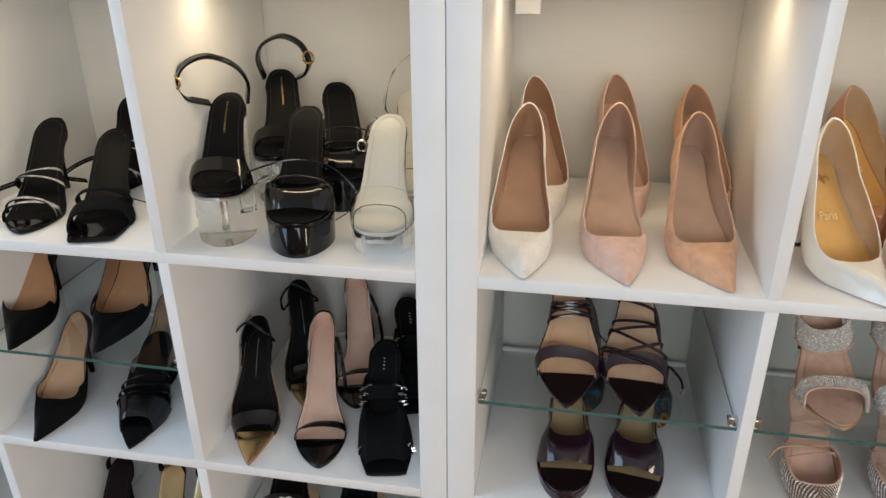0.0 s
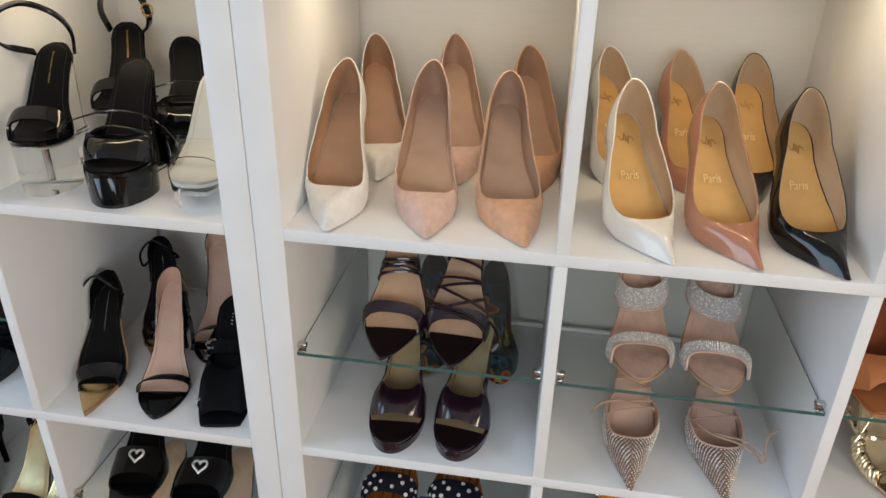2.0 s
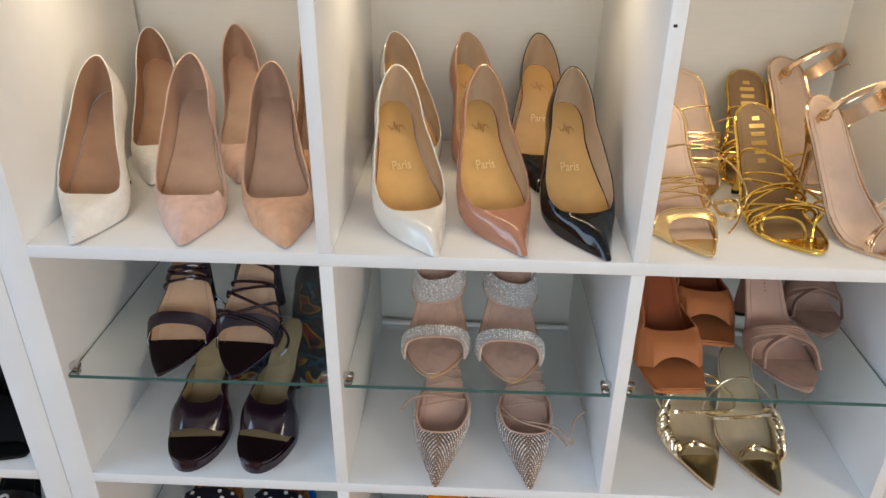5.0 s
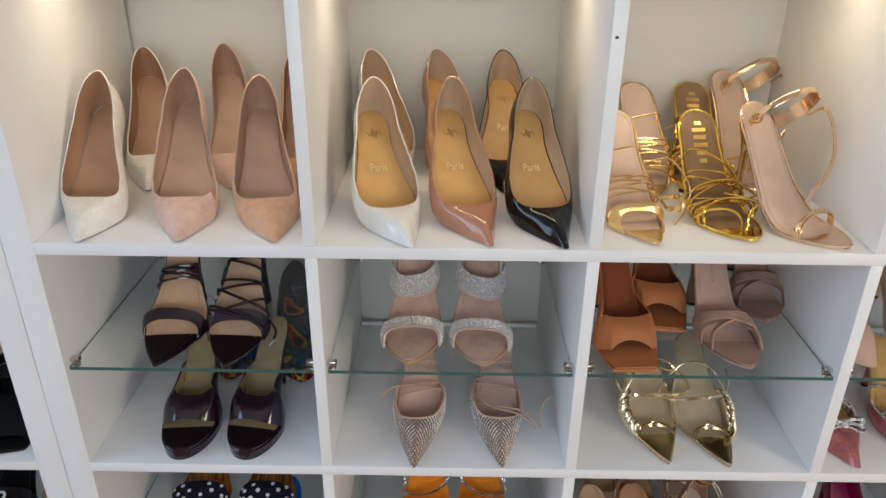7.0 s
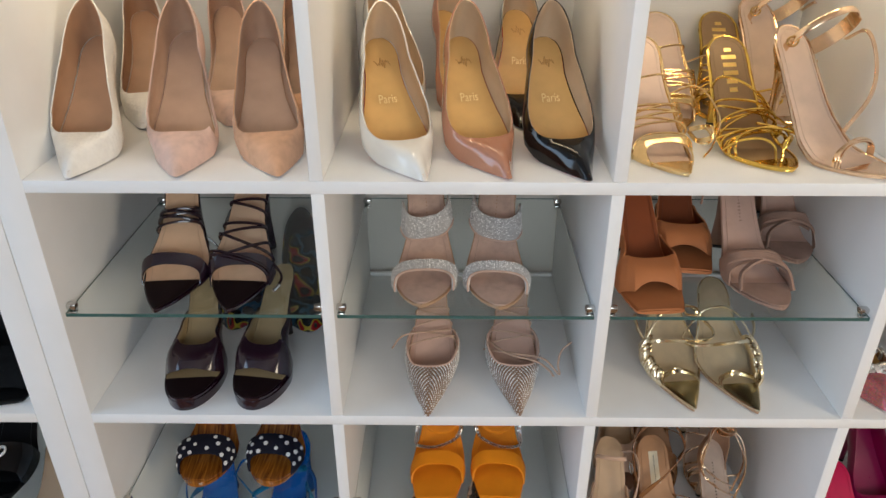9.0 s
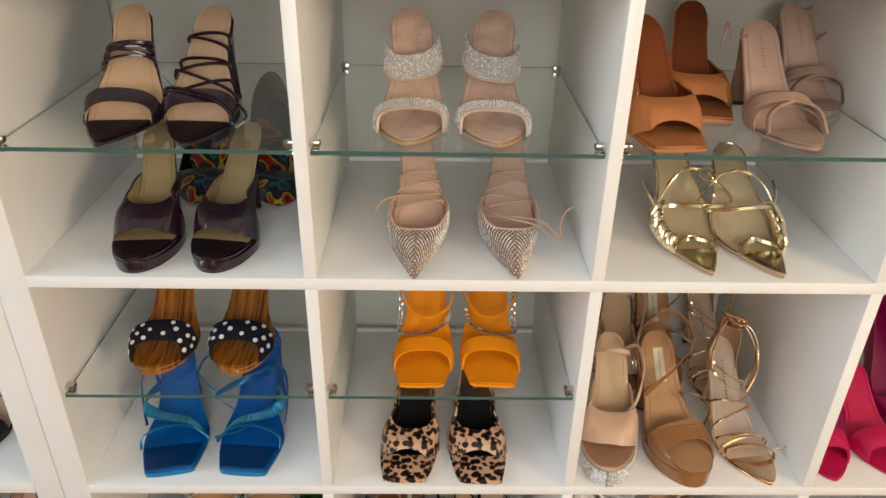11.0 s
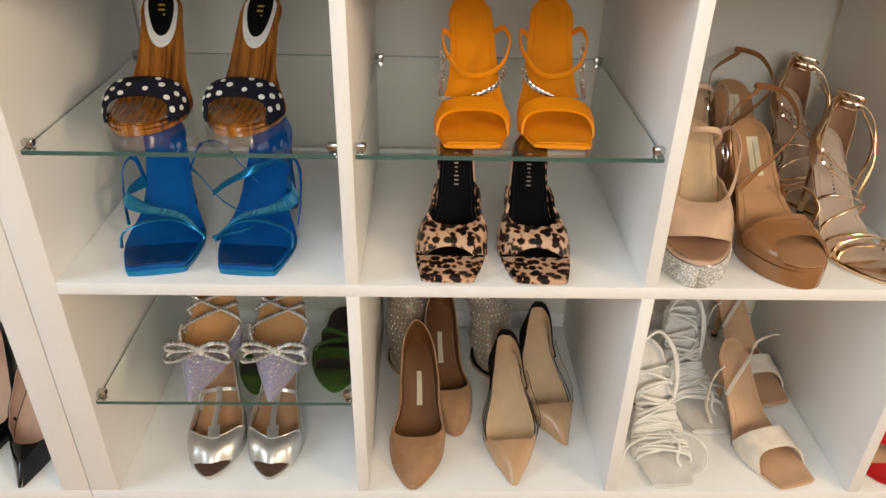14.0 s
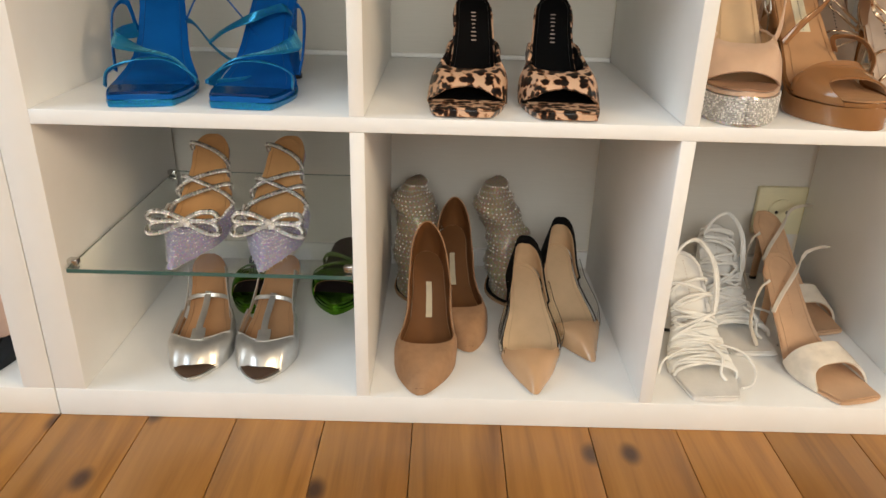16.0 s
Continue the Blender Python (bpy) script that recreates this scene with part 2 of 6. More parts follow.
def shell(P, th, centre, wrap=False):
    """A sheet of thickness th from a grid of points; the given points are its outer side."""
    P = np.asarray(P, float)
    n = grid_normals(P, wrap)
    if np.sum(n * (P - np.asarray(centre))) < 0:
        n = -n
    Q = P - n * th
    ni, nj = P.shape[:2]
    verts = [tuple(p) for p in P.reshape(-1, 3)] + [tuple(p) for p in Q.reshape(-1, 3)]
    o = ni * nj
    faces = []
    for i in range(ni if wrap else ni - 1):
        a, b = i * nj, ((i + 1) % ni) * nj
        for j in range(nj - 1):
            faces.append([a + j, b + j, b + j + 1, a + j + 1])
            faces.append([o + a + j, o + a + j + 1, o + b + j + 1, o + b + j])
        faces.append([a, a + o, b + o, b])
        e = nj - 1
        faces.append([a + e, b + e, b + e + o, a + e + o])
    if not wrap:
        for a in (0, (ni - 1) * nj):
            for j in range(nj - 1):
                faces.append([a + j, a + j + 1, a + j + 1 + o, a + j + o])
    return verts, faces


def spline(ctrl, per=8, closed=False):
    """Catmull-Rom through the control points."""
    C = [np.asarray(c, float) for c in ctrl]
    n = len(C)
    out = []
    for i in range(n if closed else n - 1):
        p1, p2 = C[i], C[(i + 1) % n]
        p0 = C[(i - 1) % n] if closed or i > 0 else 2 * p1 - p2
        p3 = C[(i + 2) % n] if closed or i + 2 < n else 2 * p2 - p1
        for k in range(per):
            t = k / per
            out.append(0.5 * (2 * p1 + (p2 - p0) * t + (2 * p0 - 5 * p1 + 4 * p2 - p3) * t * t + (3 * p1 - p0 - 3 * p2 + p3) * t ** 3))
    if not closed:
        out.append(C[-1])
    return np.array(out)


def frames(pts, closed=False):
    if closed:
        t = np.roll(pts, -1, 0) - np.roll(pts, 1, 0)
    else:
        t = np.gradient(pts, axis=0)
    return t / np.maximum(np.linalg.norm(t, axis=1, keepdims=True), 1e-9)


def tube(pts, r, sides=6, closed=False):
    T = frames(pts, closed)
    ref = np.array((0.13, 0.2, 0.97))
    rings = []
    for p, t in zip(pts, T):
        a = np.cross(t, ref)
        a = a / max(np.linalg.norm(a), 1e-6)
        b = np.cross(t, a)
        rings.append([tuple(p + r * (math.cos(k * 2 * math.pi / sides) * a + math.sin(k * 2 * math.pi / sides) * b)) for k in range(sides)])
    return loft(rings, closed)


def ribbon(pts, normals, width, th, closed=False):
    T = frames(pts, closed)
    rings = []
    for p, t, n in zip(pts, T, normals):
        n = n - t * np.dot(n, t)
        n = n / max(np.linalg.norm(n), 1e-6)
        s = np.cross(t, n)
        w, h = width / 2, th / 2
        rings.append([tuple(p + s * a + n * b) for a, b in ((-w, -h), (-w, h * 0.4), (-w * 0.8, h), (w * 0.8, h), (w, h * 0.4), (w, -h))])
    return loft(rings, closed)


def gem(p, n, r, k=5):
    """A small faceted stone on a surface at p with normal n."""
    n = Vector(n).normalized()
    a = n.orthogonal().normalized()
    b = n.cross(a)
    p = Vector(p)
    ring = [p + a * (r * math.cos(2 * math.pi * i / k)) + b * (r * math.sin(2 * math.pi * i / k)) for i in range(k)]
    top = p + n * r * 0.8
    return [*ring, top], [[i, (i + 1) % k, k] for i in range(k)] + [list(range(k))[::-1]]


def gems(points, normals, r):
    verts, faces = [], []
    for p, n in zip(points, normals):
        v, f = gem(p, n, r)
        k = len(verts)
        verts += v
        faces += [[i + k for i in q] for q in f]
    return verts, faces


def raw_part(name, data, material, parent, label="", kind="stuff", flat=True):
    me = bpy.data.meshes.new(name)
    me.from_pydata([tuple(v) for v in data[0]], [], data[1])
    me.materials.append(material)
    if not flat:
        me.shade_smooth()
    ob = new(name, me)
    ob.parent = parent
    if label:
        ob["label"] = label
    if kind:
        ob["kind"] = kind
    return ob


# ---- the room ----


def wall_piece(name, boxes, material, label, category="wall"):
    ob = part(name, join(*[box_data(*b, bev=0) for b in boxes]), material, None, angle=30)
    return tagged(ob, label, category, kind="structure")


wall_piece("wall_north", [(RX0 - 0.1, RX1 + 0.1, WALL, WALL + 0.12, 0, RZ)], PAPER, "grey beige wall with horizontal grasscloth texture")
wall_piece("wall_west", [(RX0 - 0.12, RX0, RY0, -1.9, 0, RZ), (RX0 - 0.12, RX0, -0.2, WALL, 0, RZ), (RX0 - 0.12, RX0, -1.9, -0.2, 0, 0.6), (RX0 - 0.12, RX0, -1.9, -0.2, 2.3, RZ)], PLASTER, "plain pale plaster wall with a window opening")
wall_piece("wall_east", [(RX1, RX1 + 0.12, RY0, WALL, 0, RZ)], PLASTER, "plain pale plaster wall")
wall_piece("wall_south", [(RX0 - 0.12, -0.25, RY0 - 0.12, RY0, 0, RZ), (1.45, RX1 + 0.12, RY0 - 0.12, RY0, 0, RZ), (-0.25, 1.45, RY0 - 0.12, RY0, 0, 0.8), (-0.25, 1.45, RY0 - 0.12, RY0, 2.35, RZ)], PLASTER, "plain pale plaster wall with a window opening")
wall_piece("ceiling", [(RX0 - 0.12, RX1 + 0.12, RY0 - 0.12, WALL + 0.12, RZ, RZ + 0.1)], CEILING_WHITE, "plain white ceiling", "ceiling")
wall_piece("baseboard", [(RX0, RX1, WALL - 0.008, WALL - 0.0005, 0.001, 0.066)], WHITE, "white painted baseboard along the wall", "baseboard")

# ---- shelving units ----
T, CELL, OUT, DEPTH = 0.016, 0.335, 0.039, 0.386
PITCH = CELL + T
COLS, ROWS_N = 4, 5
UNIT = 2 * OUT + COLS * CELL + (COLS - 1) * T
ROWZ = {"D": OUT, "C": OUT + PITCH, "B": OUT + 2 * PITCH, "A": OUT + 3 * PITCH, "E": OUT + 4 * PITCH}
GLASS_UP = 0.163


def shelving_unit(x0):
    root = new("shelving_unit")
    root.location = (x0, 0, 0)
    tagged(root, "tall white cube shelving unit against the wall, filled with shoes", "shelf", "shelving units")
    H = 2 * OUT + ROWS_N * CELL + (ROWS_N - 1) * T
    part("bottom_panel", box_data(0.0006, UNIT - 0.0006, 0, DEPTH, 0, OUT), WHITE, root)
    part("top_panel", box_data(0.0006, UNIT - 0.0006, 0, DEPTH, H - OUT, H), WHITE, root)
    for x in (0.0006, UNIT - OUT - 0.0006 + 0.0006):
        part("side_panel", box_data(x, x + OUT - 0.0006, 0.0004, DEPTH, OUT, H - OUT), WHITE, root)
    for r in range(1, ROWS_N):
        z = OUT + r * PITCH - T
        part("shelf", box_data(OUT, UNIT - OUT, 0, DEPTH, z, z + T, 0.0009), WHITE, root)
    for c in range(1, COLS):
        for r in range(ROWS_N):
            x, z = OUT + c * PITCH - T, OUT + r * PITCH
            part("divider", box_data(x, x + T, 0.0006, DEPTH, z + 0.0002, z + CELL - 0.0002, 0.0009), WHITE, root)
    # added strips that stand for the bright line of light on the shelves' back edges
    for c in range(COLS):
        for r in (1, 2):
            x, z = OUT + c * PITCH, OUT + r * PITCH
            part("rear_rail", box_data(x + 0.001, x + CELL - 0.001, DEPTH - 0.008, DEPTH - 0.0005, z + 0.0002, z + 0.0065, 0.001), WHITE, root)
    return root


shelving_unit(-UNIT)
shelving_unit(0.0)


def cell_x(col):
    """Left inner side of a column: 1..4 in the right unit, -1..-4 in the left one, counted from the seam."""
    return OUT + (col - 1) * PITCH if col > 0 else -OUT - (-col - 1) * PITCH - CELL


def glass_shelf(col, row):
    root = new("glass_shelf")
    x, z = cell_x(col), ROWZ[row] + GLASS_UP
    root.location = (x, 0, z)
    tagged(root, "clear glass shelf with green edges on four metal clips", "shelf", "glass shelves")
    pane = raw_part("pane", box_data(0.0025, CELL - 0.0025, 0.006, 0.372, -0.005, 0, 0), GLASS, root, kind="")
    pane.data.materials.append(EDGE)
    for p in pane.data.polygons:
        if abs(p.normal.z) < 0.3:
            p.material_index = 1
    pane.visible_shadow = False
    for cx in (0.0, CELL):
        s = 1 if cx == 0 else -1
        for cy in (0.018, 0.350):
            d = join(box_data(min(cx, cx + s * 0.013), max(cx, cx + s * 0.013), cy - 0.005, cy + 0.005, 0.0003, 0.0085, 0.0022),
                     box_data(min(cx, cx + s * 0.011), max(cx, cx + s * 0.011), cy - 0.0045, cy + 0.0045, -0.0095, -0.0053, 0.0018))
            part("clip", d, CHROME, root, "chrome clip")


for col, row in ((1, "B"), (2, "B"), (3, "B"), (4, "B"), (1, "C"), (2, "C"), (1, "D"), (-2, "B"), (-1, "C")):
    glass_shelf(col, row)

# strip lamps under the shelf above the lit row
for col in (-4, -3, -2, -1, 1, 2, 3, 4):
    x, y = cell_x(col), 0.09 if col < -1 else 0.175
    root = new("strip_lamp")
    root.location = (x, y, ROWZ["A"] + CELL)
    tagged(root, "slim warm white strip lamp under the shelf above", "lamp", "strip lamps")
    part("housing", box_data(0.012, CELL - 0.012, -0.022, 0.004, -0.010, -0.0005), WHITE, root)
    if col == 1:
        part("plug", box_data(0.010, 0.045, 0.110, 0.128, -0.062, -0.0005), WHITE, root)
    area("strip_light", look((x + CELL / 2, y - 0.009, ROWZ["A"] + CELL - 0.012), (x + CELL / 2, y, 0)), CELL - 0.04, 0.018, 0.42, (1.0, 0.76, 0.45))

# a small screw hole in the front edge of one divider
hole = part("screw_hole", loft([[(0.731 + 0.0022 * math.cos(a * math.pi / 6), y, 1.347 + 0.0016 * math.sin(a * math.pi / 6)) for a in range(12)] for y in (0.0002, 0.0012)]), BLACK_RUBBER, None)
tagged(hole, "small dark screw hole in a white shelf edge", "screw hole")

outlet = new("wall_outlet")
outlet.location = (1.04, WALL, 0.152)
tagged(outlet, "yellowed plastic wall outlet low on the wall", "outlet")
part("plate", box_data(-0.042, 0.042, -0.012, -0.0003, -0.042, 0.042, 0.004), CREAM_PLASTIC, outlet)
part("socket", loft([[(0.022 * math.cos(a * math.pi / 12), y, 0.022 * math.sin(a * math.pi / 12)) for a in range(24)] for y in (-0.0165, -0.012)]), CREAM_PLASTIC, outlet)
for dx in (-0.009, 0.009):
    part("pin_hole", loft([[(dx + 0.003 * math.cos(a * math.pi / 6), y, 0.003 * math.sin(a * math.pi / 6)) for a in range(12)] for y in (-0.0170, -0.0166)]), BLACK_RUBBER, outlet, "dark pin hole")

# ---- shoes ----


def smooth(a, b, x):
    k = min(1.0, max(0.0, (x - a) / (b - a)))
    return k * k * (3 - 2 * k)


random.seed(1)
np.random.seed(1)


class Shoe:
    """One shoe. Local frame: toe tip at the origin, heel towards +y, z up. s runs from toe 0 to heel 1, u across the sole -1..1."""

    def __init__(self, name, label, at, yaw, L=0.205, h=0.105, plat=0.0, toe="point", W=0.036, side=1, th=0.005, ball=0.36, group="", lift=0.0, hw=0.62):
        self.hw = hw
        self.L, self.h, self.plat, self.toe, self.W, self.side, self.th, self.ball = L, h, plat, toe, W * 1.1, side, th, ball
        self.root = new(name)
        self.root.matrix_world = pose(at[0], at[1], at[2] + 0.0006, lift, 0, yaw) @ pose(-self.c(0.0), 0, 0)
        tagged(self.root, label, "shoe", group)

    def z(self, s):
        k = (s - self.ball) / (1 - self.ball)
        base = self.plat + self.th + 0.002 * max(0.0, 1 - s / 0.15) ** 2
        if k <= 0:
            return base
        f = (k ** 3 - 2 * k * k + k) * 0.12 + (-2 * k ** 3 + 3 * k * k) + (k ** 3 - k * k) * 0.62
        return base + (self.h - self.plat - self.th) * f

    def w(self, s):
        W = self.W
        tl = {"point": 0.47, "sharp": 0.50, "almond": 0.38}.get(self.toe, 0.36)
        if s < tl:
            a = max(0.0, s / tl)
            sn = math.sin(a * math.pi / 2)
            if self.toe == "square":
                return W * (0.70 + 0.30 * sn) * math.sqrt(max(0.0, 1 - (1 - min(a / 0.07, 1)) ** 4))
            if self.toe in ("point", "sharp"):
                k = 0.42 if self.toe == "point" else 0.72
                return W * (k * a + (1 - k) * sn ** 0.8)
            p = {"almond": 0.68, "round": 0.46}[self.toe]
            return W * sn ** p
        if s < 0.86:
            return W * float(np.interp(s, (tl, tl + 0.07, tl + 0.15, tl + 0.23, 0.80, 0.86), (1.0, 0.96, self.hw + 0.24, self.hw + 0.09, self.hw, self.hw)))
        return W * self.hw * math.sqrt(max(0.0, 1 - ((s - 0.86) / 0.14) ** 2))

    def c(self, s):
        m = {"point": 0.006, "sharp": 0.003, "almond": 0.007}.get(self.toe, 0.004)
        v = m * max(0.0, (0.40 - s) / 0.40) ** 1.5 - 0.0045 * math.sin(math.pi * max(0.0, s - 0.36) / 0.64)
        return self.side * v

    def up(self, s):
        e = 0.01
        d = (self.z(min(1, s + e)) - self.z(max(0, s - e))) / ((min(1, s + e) - max(0, s - e)) * self.L)
        n = np.array((0.0, -0.55 * d, 1.0))
        return n / np.linalg.norm(n)

    def F(self, s, u, h=0.0, grow=0.0):
        s0 = min(1.0, max(0.0, s))
        p = np.array((self.c(s0) + u * (self.w(s0) + grow), s * self.L, self.z(s0)))
        return p + self.up(s0) * h

    def samples(self, n=26, a=0.0, b=1.0):
        return [a + (b - a) * 0.5 * (1 - math.cos(math.pi * i / n)) for i in range(n + 1)]

    def slab(self, s0, s1, scale, top, bottom, n=24, m=8):
        """A closed slab along the sole: top and bottom heights above the footbed at s (numbers or functions)."""
        rings = []
        for s in self.samples(n, s0, s1):
            t = top(s) if callable(top) else top
            b = bottom(s) if callable(bottom) else bottom
            us = [scale * (-1 + 2 * i / m) for i in range(m + 1)]
            r = [tuple(self.F(s, u) + np.array((0, 0, t - 0.0012 * abs(u) ** 6))) for u in us]
            r += [tuple(self.F(s, u * 0.97) + np.array((0, 0, b))) for u in us[::-1]]
            rings.append(r)
        return loft(rings)

    def base(self, insole, sole, heel, kind="stiletto", pad=None, pad_to=0.2, platform=None, pscale=1.02, tip=None, insole_scale=0.94, stitched=True):
        R = self.root
        part("outsole", self.slab(0, 1, 1.0, 0.0, -self.th), sole, R)
        lo = pad_to if pad else 0.012
        part("insole", self.slab(lo, 0.99, insole_scale, lambda s: 0.0022, 0.0003), insole, R)
        tone = insole.get("tone")
        if tone and stitched:
            seam = surf(insole.name + "_seam", shade(list(tone), 0.84 if max(tone) > 0.15 else 3.0), 0.6 if max(tone) > 0.15 else 0.3, bump=0)
            line = [self.F(t, -0.74, 0.0023) for t in np.linspace(0.34, 0.9, 14)] + [self.F(0.9 + 0.07 * math.sin(a), -0.74 * math.cos(a), 0.0023) for a in np.linspace(0.2, math.pi - 0.2, 9)] + [self.F(t, 0.74, 0.0023) for t in np.linspace(0.9, 0.34, 14)]
            part("seam", tube(np.array(line), 0.00035, 4), seam, self.root)
        if pad:
            part("toe_pad", self.slab(0.008, pad_to - 0.002, insole_scale, 0.0026, 0.0003, 10), pad, R)
        if self.plat > 0:
            def low(s):
                return -self.z(s) + (self.z(s) - self.th) * smooth(0.40, 0.60, s)
            part("platform", self.slab(0, 0.60, pscale, -self.th + 0.0002, low, 22), platform or sole, R)
        self.heel(heel, kind, tip)

    def heel(self, mat, kind, tip=None):
        L = self.L
        prof = {"stiletto": ((0, .66, .105, .875), (.10, .60, .095, .885), (.22, .40, .062, .908), (.40, .23, .038, .925), (.65, .155, .028, .936), (1, .135, .025, .944)),
                "block": ((0, .66, .11, .87), (.12, .62, .10, .88), (.4, .52, .085, .89), (1, .50, .080, .90)),
                "slab": ((0, .66, .11, .87), (.15, .60, .085, .885), (.5, .55, .055, .90), (1, .60, .058, .905)),
                "flare": ((0, .66, .11, .87), (.2, .42, .07, .90), (.5, .24, .04, .925), (1, .33, .055, .94))}[kind]
        rings = []
        for k in range(15):
            t = k / 14
            rx, ry, cy = (float(np.interp(t, [p[0] for p in prof], [p[i] for p in prof])) for i in (1, 2, 3))
            ring = []
            for a in range(16):
                ang = a * math.pi / 8
                ex = 0.75 if kind in ("block", "slab") else 1.0
                ca, sa = math.cos(ang), math.sin(ang)
                x = rx * self.hw / 0.64 * self.W * math.copysign(abs(ca) ** ex, ca)
                y = (cy + ry * math.copysign(abs(sa) ** ex, sa))
                top = self.z(min(1, y)) - self.th + 0.0015
                ring.append((self.c(0.9) + x, y * L, 0.005 + (top - 0.005) * (1 - t)))
            rings.append(ring)
        ob = part("heel", loft(rings), mat, self.root, angle=60)
        last = rings[-1]
        cx, cy = self.c(0.9), prof[-1][3] * L
        part("heel_tip", loft([[(cx + (p[0] - cx) * 1.03, cy + (p[1] - cy) * 1.03, z) for p in last] for z in (0.0049, 0.0)]), tip or BLACK_RUBBER, ob)

    # --- uppers

    def band_grid(self, s0, s1, H0, H1, c0=0.0, c1=0.0, skew=0.0, n=10, m=22, grow=0.002, power=0.72, puff=0.0, a0=0.0, a1=180.0, hp=0.8, hp1=None):
        P = np.zeros((n + 1, m + 1, 3))
        for i in range(n + 1):
            j = i / n
            for k in range(m + 1):
                a = radians(a0 + (a1 - a0) * k / m)
                ca, sa = math.cos(a), math.sin(a)
                u = -math.copysign(abs(ca) ** power, ca)
                f = max(0.0, sa)
                s = (s0 + c0 * f) * (1 - j) + (s1 + c1 * f) * j + skew * u
                h = H0 * (1 - j) * f ** hp + H1 * j * f ** (hp if hp1 is None else hp1) + puff * math.sin(math.pi * j) * f
                P[i, k] = self.F(s, u, h - 0.003 * (1 - f) ** 4, grow)
        return P

    def mid(self, s=0.3, h=0.0):
        return self.F(s, 0, h - 0.02)

    def band(self, name, mat, s0, s1, H0, H1, lining=None, th=0.0018, label="", **kw):
        P = self.band_grid(s0, s1, H0, H1, **kw)
        C = self.mid((s0 + s1) / 2)
        ob = part(name, shell(P, th, C), mat, self.root, label)
        if lining:
            n = grid_normals(P)
            if np.sum(n * (P - C)) < 0:
                n = -n
            part("lining", shell((P - n * (th + 0.0003))[:, 1:-1], 0.0006, C), lining, ob)
        return P

    def stones(self, P, r, step_i=1, step_j=1, mat=None, name="crystal_cover", label="", skip=0.0):
        n = grid_normals(P)
        C = self.mid()
        if np.sum(n * (P - C)) < 0:
            n = -n
        pts, nor = [], []
        for i in range(0, P.shape[0], step_i):
            for j in range(0, P.shape[1], step_j):
                if random.random() >= skip:
                    pts.append(P[i, j] + n[i, j] * 0.0002)
                    nor.append(n[i, j])
        return raw_part(name, gems(pts, nor, r), mat or STONE, self.root, label)

    def strap(self, mat, ctrl, width=0.006, th=0.0016, closed=False, name="strap", per=8, label="", loop=False):
        pts = spline([self.F(*c) for c in ctrl], per, closed)
        ax = []
        for p in pts:
            s = min(1, max(0, p[1] / self.L))
            ax.append(self.F(s, 0, 0.012))
        nor = pts - np.array(ax)
        if loop or "ankle" in name:
            nor = (pts - pts.mean(axis=0)) * np.array((1.0, 1.0, 0.25))
        return part(name, ribbon(pts, nor, width, th, closed), mat, self.root, label), pts, nor

    def cord(self, mat, ctrl, r=0.0015, closed=False, name="cord", per=8, label=""):
        pts = spline([self.F(*c) for c in ctrl], per, closed)
        return part(name, tube(pts, r, 6, closed), mat, self.root, label), pts

    def hoop(self, s, H, out=1.1, drop=0.0, skew=0.0, n=9):
        """Control points of a strap that stands over the foot from edge to edge at s."""
        ctrl = []
        for k in range(n):
            a = math.pi * k / (n - 1)
            ctrl.append((s + skew * -math.cos(a) + drop * math.sin(a), -math.cos(a) * (1 + (out - 1) * math.sin(a)), H * math.sin(a) ** 0.8 + 0.001))
        return ctrl

    def mark(self, s0, s1, mat, width=0.3, bars=5, name="stamp", u0=0.0, thick=0.16):
        """A stamped word, drawn as plain bars along the insole."""
        d = []
        for k in range(2 * bars):
            a = s0 + (s1 - s0) * k / (2 * bars)
            b = a + (s1 - s0) / bars * thick
            wd = width * (0.24, 0.17, 0.22, 0.12, 0.24)[(k * 3 + bars) % 5]
            q = [tuple(self.F(a + (b - a) * i / 2, u0 + u * wd, 0.00245)) for i in range(3) for u in (-1, 1)]
            q2 = [(x, y, z + 0.00015) for x, y, z in q]
            d.append((q + q2, [[0, 1, 3, 2], [2, 3, 5, 4], [6, 8, 9, 7], [8, 10, 11, 9], [0, 2, 8, 6], [1, 7, 9, 3], [2, 4, 10, 8], [3, 9, 11, 5], [0, 6, 7, 1], [4, 5, 11, 10]]))
        part(name, join(*d), mat, self.root, kind="stuff")

    def crest(self, s):
        """A scribbled signature stamp, drawn as one plain wavy line."""
        ctrl = [self.F(s + 0.020 * math.sin(q * 1.9) * math.sin(q * 0.7 + 1) + 0.010 * math.cos(q * 3.1), -0.45 + 0.9 * q / 14, 0.0026) for q in range(15)]
        part("crest", tube(spline(ctrl, 4), 0.00045, 4), STAMP, self.root)

    def word(self, text, s, size, mat):
        """Raised lettering across the insole, read from the toe."""
        cu = bpy.data.curves.new("lettering", "FONT")
        cu.body, cu.size, cu.align_x, cu.align_y = text, size, "CENTER", "CENTER"
        tmp = bpy.data.objects.new("lettering", cu)
        me = bpy.data.meshes.new_from_object(tmp)
        bpy.data.objects.remove(tmp)
        for v in me.vertices:
            q = s + v.co.y / self.L * 0.8
            p = self.F(q, 0, 0.0032)
            v.co = (p[0] + v.co.x, p[1], p[2])
        me.materials.append(mat)
        ob = new("lettering", me)
        ob.parent = self.root

